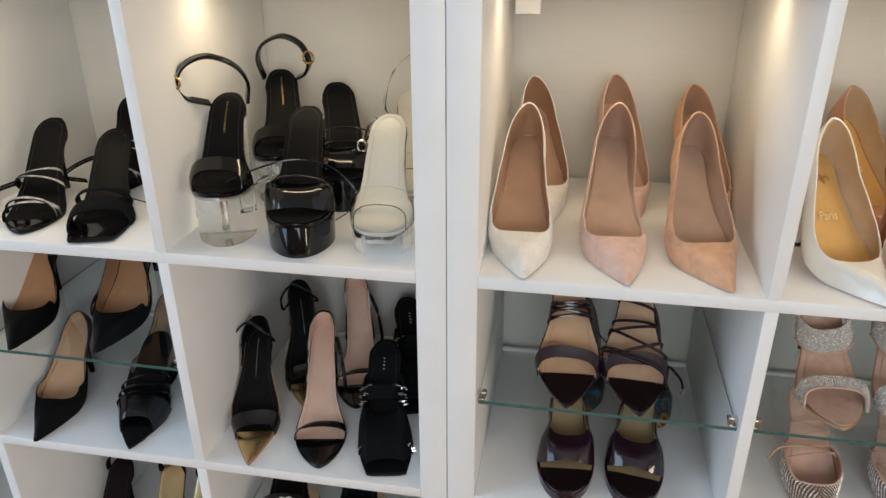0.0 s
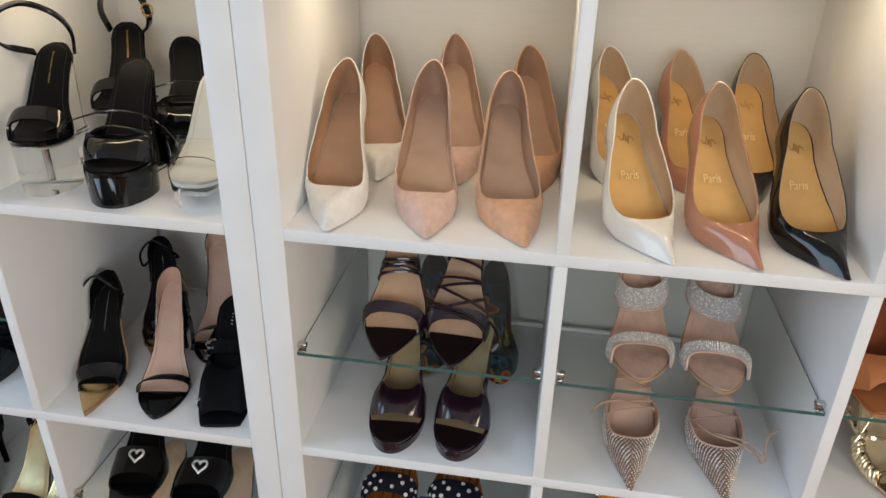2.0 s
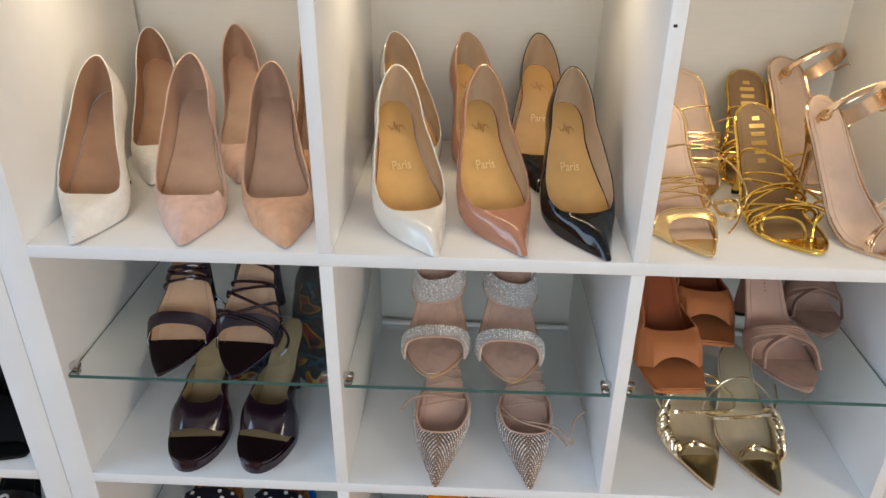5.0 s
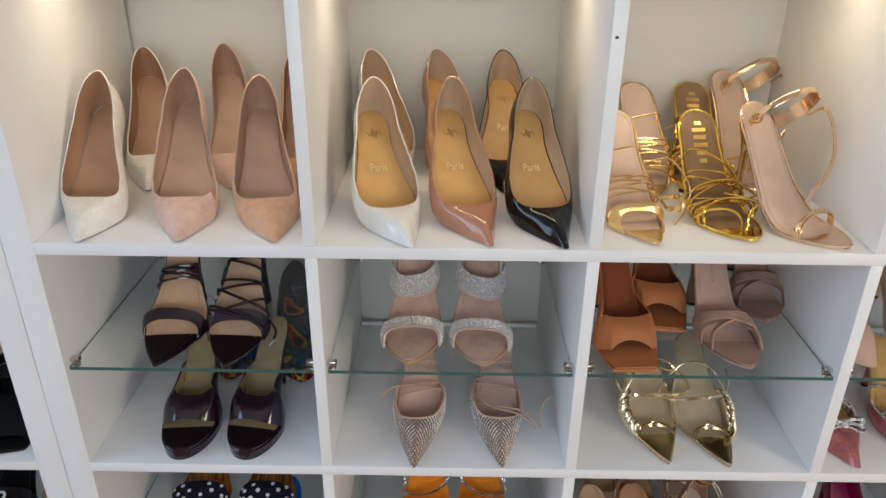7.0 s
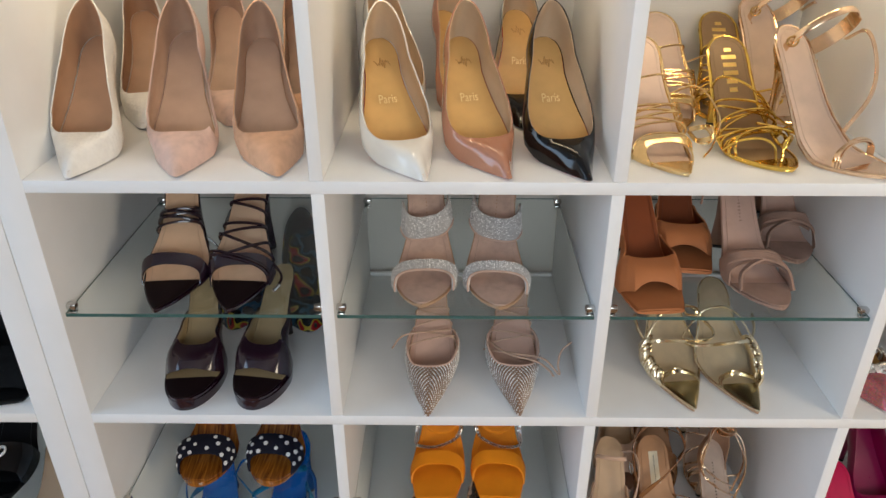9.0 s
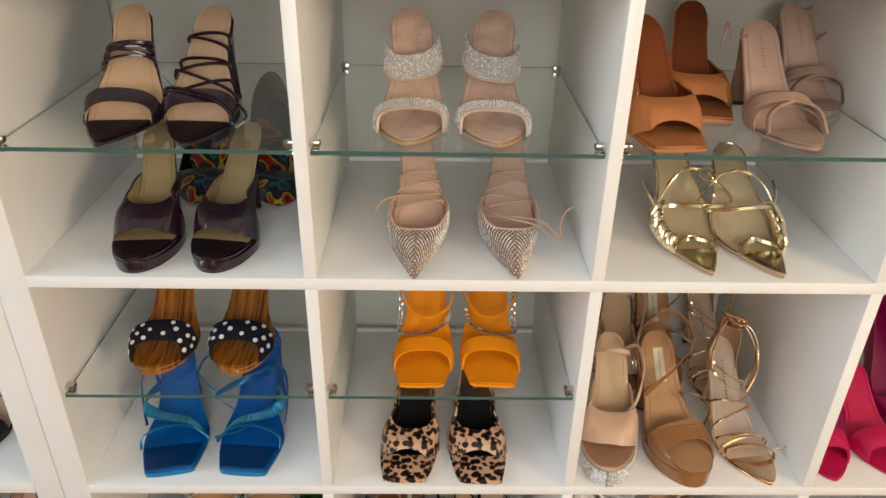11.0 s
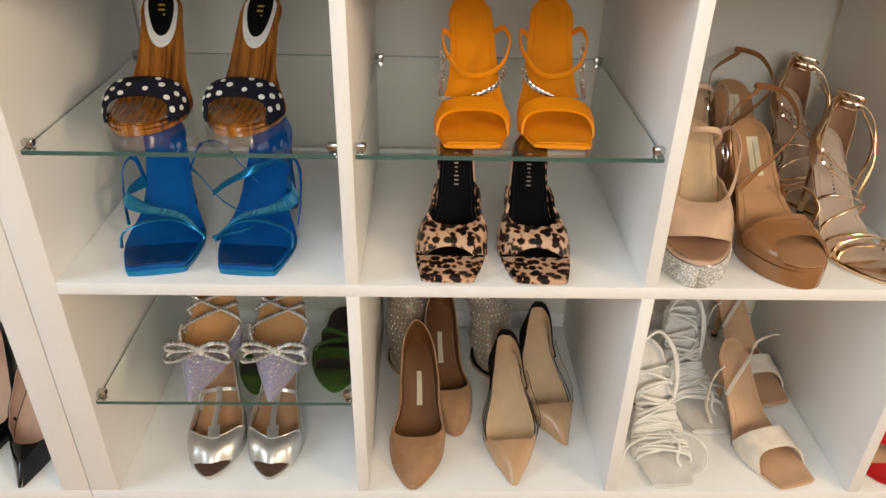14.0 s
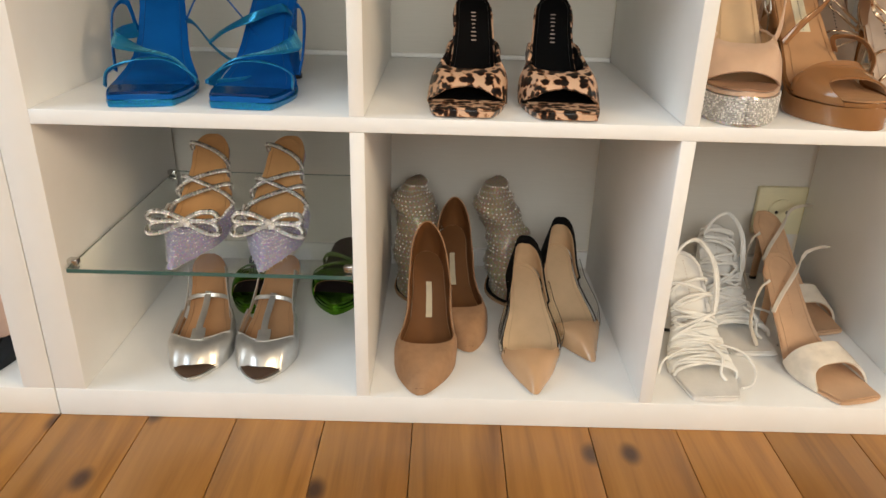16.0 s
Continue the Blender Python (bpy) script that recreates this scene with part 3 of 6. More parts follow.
    def closed_upper(self, mat, lining, sv=0.27, Hv=0.030, sq=0.42, side_h=(0.021, 0.026, 0.034, 0.052), low=None, grow=0.0015, back=1.0, nseg=34, name="upper", th=0.0013, peep=0.0, cut=0.5):
        """A closed shoe upper round the sole from the heel over the toe and back; low=(s0, s1, h) cuts one side down to h, back < 1 leaves the heel open."""
        half = [(s, -1) for s in self.samples(nseg, 0, back)][::-1]
        wrap = back >= 1.0
        ring = half + [(s, 1) for s, _ in half[::-1][1:(-1 if wrap else None)]]
        m = 10
        P = np.zeros((len(ring), m + 1, 3))
        for i, (s, u) in enumerate(ring):
            if s < sq:
                a = s / sq
                across = math.sin(a * math.pi / 2) ** 0.75
                if peep:
                    lat = 0.8 * min(1.0, self.w(s) / self.W)
                    a, across = max(a, lat), max(across, lat)
                us = u * across * 0.97
                st = sv + (sq - sv) * a ** 2.4
                ht = Hv + ((side_h(sq) if callable(side_h) else side_h[0]) - Hv) * abs(us) ** 2.2
            else:
                st, us = s, u * float(np.interp(s, (sq, 0.60, 0.72, 0.82, 0.90, 1.0), (0.97, 1.10, 1.24, 1.20, 1.04, 0.82)))
                if callable(side_h):
                    us = u * (0.97 + (abs(us) - 0.97) * min(1.0, side_h(s) / (0.5 * Hv)))
                ht = side_h(s) if callable(side_h) else float(np.interp(s, (sq, 0.60, 0.80, 1.0), side_h))
                ht = ht + 0.004 * math.sin(math.pi * smooth(0.85, 1.0, s) / 2)
            if low and u == low[3]:
                ht = ht + (low[2] - ht) * smooth(low[0], low[0] + 0.07, s) * (1 - smooth(low[1] - 0.07, low[1], s))
            nose = 1 - smooth(0.0, 0.10, s)
            E = self.F(s, u, -0.0040, grow + 0.0006 * nose) - np.array((0, 0.0036 * nose, 0))
            Tp = self.F(st, us, ht, 0.0)
            if s < peep:
                E = E + (Tp - E) * cut * math.sqrt(max(0.0, 1 - (self.w(s) / self.w(peep)) ** 2))
            lift = 0.12 * (1 - smooth(0.12, sq, s)) + 0.17 * math.sin(math.pi * min(1.0, s / sq))
            for j in range(m + 1):
                k = j / m
                p = E + (Tp - E) * k
                arch = math.sin(math.pi * k)
                span = np.linalg.norm(Tp - E)
                p = p + np.array((u * 0.0030 * (1 - (1 - min(1.0, s / sq)) ** 3) * arch * (1 if s < 0.97 else 0.2), 0, 0))
                p = p + self.up(s) * (lift * span * arch * (1 - 0.4 * k)) - np.array((0, 0.003 * nose * arch, 0))
                if s > 0.9:
                    p = p + np.array((0, 0.004 * arch * smooth(0.9, 1.0, s) - 0.006 * k * k * smooth(0.9, 1, s), 0))
                P[i, j] = p
        C = self.F(0.5, 0, 0.0)
        ob = part(name, shell(P, th, C, wrap), mat, self.root, angle=50)
        n = grid_normals(P, wrap)
        if np.sum(n * (P - C)) < 0:
            n = -n
        part("lining", shell((P - n * (th + 0.0003))[:, 1:], 0.0006, C, wrap), lining, ob, angle=50)
        return P


def mule_vamp(s, mat, lining, sv, Hv, back, peep, cut, th=0.002, side=0.9):
    """An open-toed mule upper whose topline runs from the sole edge at back round the throat at sv."""
    sq = back - 0.17
    return s.closed_upper(mat, lining, sv=sv, sq=sq, Hv=Hv, back=back, side_h=lambda t: Hv * side * max(0.0, (back - max(t, sq)) / (back - sq)) ** 0.8, peep=peep, cut=cut, name="vamp", th=th, nseg=64)


# --- leathers and fabrics
STAMP_TAUPE = leather("pale_stamp", (0.44, 0.30, 0.23))
STAMP = leather("stamp", (0.44, 0.235, 0.07))
LETTER = surf("gold_lettering", (0.86, 0.68, 0.32), 0.4, metal=0.2, bump=0)
NUDE = leather("nude_leather", (0.60, 0.40, 0.255))
PALE_NUDE = leather("pale_nude_leather", (0.65, 0.49, 0.37))
TAN_LINING = leather("tan_lining", (0.42, 0.245, 0.145))
TAUPE_LINING = leather("taupe_lining", (0.47, 0.305, 0.21))
KATE_TAN = leather("golden_tan_insole", (0.64, 0.385, 0.135), 0.32)
KATE_LINING = leather("beige_lining", (0.58, 0.43, 0.28))
GREY_LINING = leather("grey_lining", (0.50, 0.41, 0.36))
BLACK_LEATHER = leather("black_leather", (0.0045, 0.0045, 0.005), 0.48)
BLACK_PATENT = patent("black_patent", (0.003, 0.003, 0.0035))
BLACK_SUEDE = suede("black_suede", (0.004, 0.004, 0.0045))
GOLD = metallic("gold_leather", (0.82, 0.62, 0.32), 0.25)
PALE_GOLD = metallic("pale_gold_leather", (0.80, 0.70, 0.50), 0.2)
ROSE_GOLD = metallic("rose_gold_leather", (0.84, 0.62, 0.42), 0.17)
SILVER = surf("silver_leather", (0.60, 0.595, 0.58), 0.32, metal=0.75, var=0.12, vscale=60, bump=0.12, bscale=260)
CHAIN = surf("chain_metal", (0.60, 0.59, 0.57), 0.12, metal=1.0, var=0.2, vscale=300, bump=0)


def pump(label, at, yaw, side, up, lin, ins, sole, heel, group, h=0.115, L=0.205, toe="point", low=None, sv=0.355, sq=0.50, Hv=0.029, W=0.0345, word=None, mark=None, sides=(0.028, 0.031, 0.038, 0.052), kind="stiletto"):
    s = Shoe("pump", label, at, yaw, L=L, h=h, toe=toe, W=W, side=side, group=group, hw=0.56)
    s.base(ins, sole, heel, kind, insole_scale=0.96, stitched=False)
    s.closed_upper(up, lin, sv=sv, sq=sq, Hv=Hv, low=low, side_h=sides)
    if word:
        s.word(word, 0.69, 0.0125, LETTER)
        s.crest(0.85)
    if mark:
        s.mark(0.66, 0.78, mark, 0.10, 7)
    return s


# --- right unit, row A: three pairs of matt pumps
A = ROWZ["A"]
CROC = croc("white_croc_leather", (0.82, 0.79, 0.74))
BLUSH = suede("blush_suede", (0.66, 0.46, 0.38))
APRICOT = suede("apricot_suede", (0.63, 0.37, 0.225))
GR = "matt pumps"
for at, yaw, side in (((0.094, 0.004), 2.0, 1), ((0.115, 0.178), 15.5, -1)):
    pump("white crocodile-embossed pointed pump with brown lining", (*at, A), yaw, side, CROC, TAN_LINING, TAN_LINING, TAN_SOLE, CROC, GR, h=0.124, L=0.187, W=0.036, mark=STAMP if side < 0 else None)
for at, yaw, side in (((0.217, 0.009), 5.0, 1), ((0.231, 0.190), 13.8, -1)):
    pump("blush suede pointed pump with one side cut low", (*at, A), yaw, side, BLUSH, TAUPE_LINING, TAUPE_LINING, TAN_SOLE, BLUSH, GR, h=0.128, L=0.187, W=0.036, low=(0.40, 0.80, 0.001, 1 if side > 0 else -1), mark=STAMP_TAUPE)
for at, yaw, side in (((0.336, 0.011), 12.0, 1), ((0.345, 0.175), 14.0, -1)):
    pump("apricot suede pointed pump with taupe lining", (*at, A), yaw, side, APRICOT, TAUPE_LINING, TAUPE_LINING, TAN_SOLE, APRICOT, GR, h=0.120, L=0.187, W=0.0365, mark=STAMP_TAUPE)

# --- three pairs of patent pumps with red soles
GR = "patent pumps"
P_WHITE = patent("white_patent", (0.80, 0.78, 0.73))
P_ROSE = patent("rosy_nude_patent", (0.45, 0.21, 0.128))
for colour, up, spots in (("glossy white", P_WHITE, (((0.507, -0.002), 19.0, 1), ((0.487, 0.190), 22, -1))),
                          ("rosy nude", P_ROSE, (((0.605, 0.006), 17.0, 1), ((0.586, 0.190), 21, -1))),
                          ("black", BLACK_PATENT, (((0.697, 0.001), 12.0, 1), ((0.634, 0.185), 1, -1)))):
    for at, yaw, side in spots:
        pump(colour + " patent pointed pump with tan insole and red sole", (*at, A), yaw, side, up, KATE_LINING, KATE_TAN, RED_SOLE, up, GR, h=0.124, L=0.188, toe="sharp", W=0.038, sv=0.325, sq=0.51, Hv=0.026, word="Paris", sides=(0.027, 0.030, 0.037, 0.051))


# --- gold sandals
def strappy(label, at, yaw, side, metal, ins, group, h=0.118, toe="almond", L=0.192, W=0.034, pad_to=0.2):
    s = Shoe("sandal", label, at, yaw, L=L, h=h, toe=toe, W=W, side=side, group=group, th=0.004, hw=0.70)
    s.base(ins, metal, metal, pad=metal, pad_to=pad_to, insole_scale=0.90)
    part("rim", tube(np.array([s.F(t, u, 0.0005) for u, ts in ((-1, s.samples(20)[::-1]), (1, s.samples(20)[1:])) for t in ts]), 0.0019, 6), metal, s.root)
    return s


GR = "gold sandals"
BROWN_INS = leather("brown_insole", (0.25, 0.155, 0.075))
YGOLD = metallic("yellow_gold_leather", (0.80, 0.55, 0.12), 0.16)
GOLD_INS = leather("rosy_nude_insole", (0.62, 0.46, 0.35), 0.32)
for k, (at, yaw, side) in enumerate((((0.814, 0.012), 8, 1), ((0.852, 0.175), 4, -1))):
    s = strappy("champagne gold pointed sandal with a wide toe band and thin cords", (*at, A), yaw, side, GOLD, GOLD_INS, GR, toe="point", h=0.122, W=0.037)
    P = s.band("toe_band", GOLD, 0.19, 0.34, 0.019, 0.027, GOLD_INS, c0=0.13, c1=0.05, grow=0.004)
    part("piping", tube(P[-1], 0.0012, 5), GOLD, s.root, "raised gold edge")
    for a, b, hh in ((0.50, 0.02, 0.024), (0.52, -0.03, 0.026), (0.545, 0.03, 0.026), (0.57, -0.01, 0.026), (0.585, 0.035, 0.025), (0.60, 0.0, 0.024)):
        s.cord(GOLD, s.hoop(a, hh, 1.22, 0, b), 0.0017)
    s.cord(GOLD, s.hoop(0.74, 0.018, 1.1, 0, 0.02), 0.0015)
    s.cord(GOLD, [(0.70, 1, 0.0), (0.66, 1.7, 0.030), (0.52, 2.1, 0.024), (0.40, 1.9, 0.006), (0.30, 1.6, -0.002)], 0.0013)
    for q in (0.0, 1.0):
        s.strap(GOLD, [(0.50, 1.15, 0.010), (0.46, 1.5 + 0.2 * q, 0.022), (0.40, 1.75, 0.016 - 0.006 * q), (0.44, 1.35, 0.006), (0.50, 1.15, 0.008)], 0.006, 0.0016, name="knot")
for at, yaw, side in (((0.939, 0.027), 10, 1), ((0.925, 0.195), -3, -1)):
    s = strappy("yellow gold sandal with many thin wrapped cords on a brown insole", (*at, A), yaw, side, YGOLD, BROWN_INS, GR, h=0.119, pad_to=0.17, W=0.0365)
    s.mark(0.70, 0.93, GOLD_FOIL, 1.5, 3, thick=0.26)
    random.seed(5)
    for k in range(12):
        a = 0.30 + 0.031 * k
        s.cord(YGOLD, s.hoop(a + random.uniform(-0.02, 0.02), 0.022 + random.uniform(0, 0.012), 1.15 + random.uniform(0, 0.30), random.uniform(-0.03, 0.03), random.uniform(-0.09, 0.09)), 0.0017)
    s.cord(YGOLD, [(0.44, -1.2, 0.010), (0.36, -0.4, 0.030), (0.31, 0.6, 0.030), (0.28, 1.15, 0.022), (0.27, 1.35, 0.016), (0.31, 1.3, 0.020), (0.37, 0.9, 0.026), (0.44, 0.0, 0.030)], 0.0017)
    s.cord(YGOLD, [(0.46, 1.2, 0.016), (0.50, 1.9, 0.012), (0.44, 2.2, 0.004), (0.36, 1.5, 0.006)], 0.0017)
    for sg in (-1, 1):
        s.cord(YGOLD, [(0.12, 0.15 * sg, 0.003), (0.15, 0.25 * sg, 0.022), (0.20, 0.6 * sg, 0.028), (0.28, 0.95 * sg, 0.020), (0.36, 1.1 * sg, 0.004)], 0.0017)
    s.cord(YGOLD, [(0.28, -1.05, 0.002), (0.26, -1.25, 0.004), (0.20, -1.2, 0.001), (0.15, -1.2, 0.0)], 0.0014, name="loose_end")
    s.cord(YGOLD, [(0.62, 1.1, 0.004), (0.52, 2.0, -0.006), (0.46, 2.5, -0.012)], 0.0015, name="loose_end")
for at, yaw, side in (((1.049, 0.009), 25, 1), ((1.022, 0.190), 12, -1)):
    s = strappy("rose gold sandal with a nude insole and a tall ankle strap", (*at, A), yaw, side, ROSE_GOLD, GOLD_INS, GR, h=0.140, W=0.0375)
    for b, hh in ((0.05, 0.024), (0.02, 0.026), (0.035, 0.0285)):
        s.strap(ROSE_GOLD, s.hoop(0.27, hh, 1.12, 0.01, b), 0.0045, name="toe_strap")
    ca, sa = math.cos(radians(yaw)), math.sin(radians(yaw))
    def local(x, y, z):
        return np.array((x * ca + y * sa, -x * sa + y * ca, z))
    centre = s.F(0.90, 0, 0) + local(0.030, -0.004, 0.014)
    e1, e2 = local(0.042, 0.004, 0.020), local(-0.008, -0.030, 0.026)
    ring = np.array([centre - e1 * math.cos(q * math.pi / 20) + e2 * math.sin(q * math.pi / 20) for q in range(41)])
    part("ankle_strap", ribbon(ring[:21], ring[:21] - centre, 0.0085, 0.0018), ROSE_GOLD, s.root)
    part("heel_cuff", ribbon(ring[19:], ring[19:] - centre, 0.019, 0.0018), ROSE_GOLD, s.root)
    tail = spline([ring[24] + local(0.004, -0.004, -0.012), centre + local(0.054, -0.01, 0.004), centre + local(0.064, -0.03, -0.030), centre + local(0.056, -0.05, -0.066), centre + local(0.024, -0.07, -0.104)], 8)
    part("strap_end", ribbon(tail, np.tile(local(0.3, -0.9, 0.3), (len(tail), 1)), 0.0055, 0.0016), ROSE_GOLD, s.root)
    part("buckle", tube(np.array([ring[3] + local(0.007 * math.cos(q * math.pi / 6), -0.004, 0.006 * math.sin(q * math.pi / 6)) for q in range(12)]), 0.0014, 6, True), BRASS, s.root)

# --- right unit, row B
B, BG = ROWZ["B"], ROWZ["B"] + GLASS_UP
AUBERGINE = surf("aubergine_leather", (0.016, 0.0055, 0.012), 0.16, var=0.1, vscale=30, bump=0.12, bscale=500, spec=0.5, coat=0.3)
AUB_DARK = leather("dark_brown_toe", (0.012, 0.006, 0.007), 0.45)
OLIVE_INS = leather("olive_beige_insole", (0.34, 0.25, 0.13))

GR = "dark laced sandals"
for k, (at, yaw, side) in enumerate((((0.158, 0.004), 5.0, -1), ((0.252, 0.004), -2.5, 1))):
    s = Shoe("sandal", "dark aubergine pointed sandal, nude insole, %s" % ("a wrapped ankle strap" if k == 0 else "crossed laces"), (*at, BG), yaw, L=0.205, h=0.115, toe="point", side=side, group=GR, W=0.041, hw=0.54)
    s.base(NUDE, AUBERGINE, AUBERGINE, "slab", pad=AUB_DARK, pad_to=0.36)
    s.band("toe_band", AUBERGINE, 0.33, 0.44, 0.020, 0.027, NUDE, c0=0.09, c1=0.05, skew=0.02 * side, grow=0.003)
    if k == 0:
        for a, b, hh in ((0.68, 0.012, 0.018), (0.70, -0.014, 0.020), (0.715, 0.016, 0.020), (0.73, -0.012, 0.018), (0.745, 0.010, 0.016)):
            s.strap(AUBERGINE, s.hoop(a, hh, 1.15, 0, b), 0.009, 0.003)
        s.strap(AUBERGINE, [(0.62, 1.1, 0.006), (0.56, 1.5, -0.01), (0.52, 1.4, -0.022)], 0.004, name="strap_end")
    else:
        for a, b, hh in ((0.80, 0.01, 0.012), (0.77, -0.02, 0.013), (0.68, 0.0, 0.016), (0.65, 0.025, 0.016), (0.58, -0.06, 0.02), (0.52, 0.075, 0.024), (0.47, -0.07, 0.025), (0.44, -0.075, 0.026)):
            s.cord(AUBERGINE, s.hoop(a, hh, 1.12, 0, b), 0.0022)
        s.cord(AUBERGINE, [(0.47, 1.05, 0.01), (0.36, 1.5, 0.012), (0.24, 2.0, 0.010)], 0.0018, name="lace_end")
        part("lace_tip", tube(np.array([s.F(0.25, 1.96, 0.0105), s.F(0.19, 2.2, 0.009)]), 0.0024), CHROME, s.root, "metal lace tip")

GR = "aubergine platform mules"
for at, yaw, side in (((0.167, 0.008), 5.0, -1), ((0.258, 0.010), -8.0, 1)):
    s = Shoe("mule", "glossy aubergine platform mule with an open toe", (*at, B), yaw, L=0.20, h=0.120, plat=0.014, toe="round", side=side, group=GR, W=0.0375, hw=0.52)
    s.base(OLIVE_INS, AUBERGINE, AUBERGINE, "stiletto", platform=AUBERGINE, pad=AUB_DARK, pad_to=0.235)
    mule_vamp(s, AUBERGINE, OLIVE_INS, 0.42, 0.036, 0.72, 0.30, 0.58, 0.0022)

GR = "multicolour shoes"
for at, yaw, side in (((0.186, 0.205), 8, -1), ((0.310, 0.200), 8, 1)):
    s = Shoe("pump", "multicoloured patent shoe with clear sides, behind the mules", (*at, B), yaw, L=0.17, h=0.10, toe="almond", side=side, group=GR, W=0.036)
    s.base(SWIRL, BLACK_SOLE, SWIRL, "stiletto")
    s.closed_upper(SWIRL, AUB_DARK, sv=0.30, sq=0.44, Hv=0.03)

GR = "crystal mules"
SETTING = surf("silver_setting", (0.50, 0.48, 0.46), 0.4, metal=0.3, var=0.1)
NUDE_SUEDE = suede("nude_suede", (0.58, 0.40, 0.31))
for at, yaw, side in (((0.500, 0.020), 3.0, -1), ((0.602, 0.016), -4.5, 1)):
    s = Shoe("mule", "nude suede mule with two crystal covered bands", (*at, BG), yaw, L=0.205, h=0.113, toe="almond", side=side, group=GR, W=0.039)
    s.base(NUDE_SUEDE, TAN_SOLE, NUDE_SUEDE, "stiletto")
    s.mark(0.70, 0.84, TAN_LINING, 0.12, 4)
    for s0, s1, H0, H1, sk, c0, c1, gr in ((0.20, 0.32, 0.023, 0.029, 0.0, 0.07, 0.04, 0.004), (0.70, 0.83, 0.020, 0.024, -0.022 * side, -0.13, -0.15, 0.008)):
        s.band("crystal_band", SETTING, s0, s1, H0, H1, NUDE_SUEDE, skew=sk, c0=c0, c1=c1, th=0.002, n=8, grow=gr, hp=0.62)
        P = s.band_grid(s0 + 0.008, s1 - 0.006, H0, H1, skew=sk, c0=c0, c1=c1, n=15, m=62, grow=gr, hp=0.62, power=0.85)
        s.stones(P + np.random.uniform(-0.0005, 0.0005, P.shape), 0.0011)
        part("piping", tube(s.band_grid(s0, s1, H0, H1, skew=sk, c0=c0, c1=c1, n=2, m=40, grow=gr + 0.0005, hp=0.62)[0], 0.0014, 5), NUDE_SUEDE, s.root, "plain suede piping")

GR = "crystal mesh pumps"
BLUSH_LEATHER = leather("blush_leather", (0.60, 0.40, 0.31))
NET_SUEDE = suede("tan_net", (0.26, 0.155, 0.10))
BEIGE_CORD = suede("beige_cord", (0.52, 0.35, 0.25))
for k, (at, yaw, side) in enumerate((((0.507, 0.000), 1.0, -1), ((0.634, 0.003), -2.0, 1))):
    s = Shoe("pump", "nude pointed pump with crystal netting and ankle cords", (*at, B), yaw, L=0.205, h=0.105, toe="sharp", side=side, group=GR, W=0.0335)
    s.base(BLUSH_LEATHER, TAN_SOLE, BLUSH_LEATHER, "stiletto")
    P = s.closed_upper(NET_SUEDE, BLUSH_LEATHER, sv=0.34, sq=0.50, Hv=0.027, nseg=56, back=0.68, side_h=lambda t: 0.027 * max(0.0, (0.68 - max(t, 0.50)) / 0.18) ** 0.8)
    n = grid_normals(P)
    C = s.F(0.4, 0, 0)
    if np.sum(n * (P - C)) < 0:
        n = -n
    pts, nor = [], []
    for q in range(19):
        j = 0.2 + q * 0.52
        lo, f = int(j), j - int(j)
        line = P[:, lo] * (1 - f) + P[:, min(lo + 1, 10)] * f
        arc = np.concatenate([[0], np.cumsum(np.linalg.norm(np.diff(line, axis=0), axis=1))])
        half = arc[len(arc) // 2]
        for d in np.arange(-30, 31) * 0.0050 + (0.0025 if q % 2 else 0):
            if 0.004 < half + d < arc[-1] - 0.004:
                pts.append(np.array([np.interp(half + d, arc, line[:, x]) for x in range(3)]))
                nor.append(np.array([np.interp(half + d, arc, n[:, lo, x]) for x in range(3)]))
                pts[-1] = pts[-1] + nor[-1] * 0.0003
    raw_part("crystal_cover", gems(pts, nor, 0.00135), STONE, s.root)
    part("topline", tube(P[:, -1], 0.0018, 5), BLUSH_LEATHER, s.root, "smooth blush binding")
    for a, b, hh in ((0.60, 0.03, 0.018), (0.63, -0.02, 0.018), (0.70, 0.03, 0.016), (0.73, -0.03, 0.016), (0.76, 0.01, 0.015)):
        s.cord(BEIGE_CORD, s.hoop(a, hh, 1.2, 0, b), 0.0012)
    if k == 1:
        s.cord(BEIGE_CORD, [(0.60, -1.1, 0.01), (0.46, -0.3, 0.032), (0.40, 0.9, 0.030), (0.34, 1.7, 0.022), (0.30, 2.2, 0.016)], 0.0016, name="loose_end")
        s.cord(BEIGE_CORD, [(0.55, -1.2, 0.008), (0.44, 0.2, 0.036), (0.42, 1.3, 0.030), (0.34, 2.3, 0.014), (0.40, 2.0, 0.024), (0.50, 1.9, 0.03), (0.56, 2.4, 0.03)], 0.0014, name="loose_end")
    else:
        s.cord(BEIGE_CORD, [(0.66, 0.9, 0.012), (0.62, -1.2, 0.02), (0.56, -1.7, 0.01)], 0.0013, name="loose_end")

GR = "terracotta mules"
TERRA = leather("terracotta_leather", (0.46, 0.175, 0.065), 0.5)
RUST_INS = leather("rust_insole", (0.19, 0.048, 0.014), 0.5)
for at, yaw, side in (((0.808, 0.008), 4.0, -1), ((0.874, 0.112), -7.5, 1)):
    s = Shoe("mule", "terracotta leather square-toed mule with a rust insole", (*at, BG), yaw, L=0.205, h=0.112, toe="square", side=side, group=GR, W=0.039, hw=0.54)
    s.base(RUST_INS, TERRA, TERRA, "slab", pad=TERRA, pad_to=0.36)
    mule_vamp(s, TERRA, RUST_INS, 0.41, 0.035, 0.66, 0.26, 0.58, 0.002)

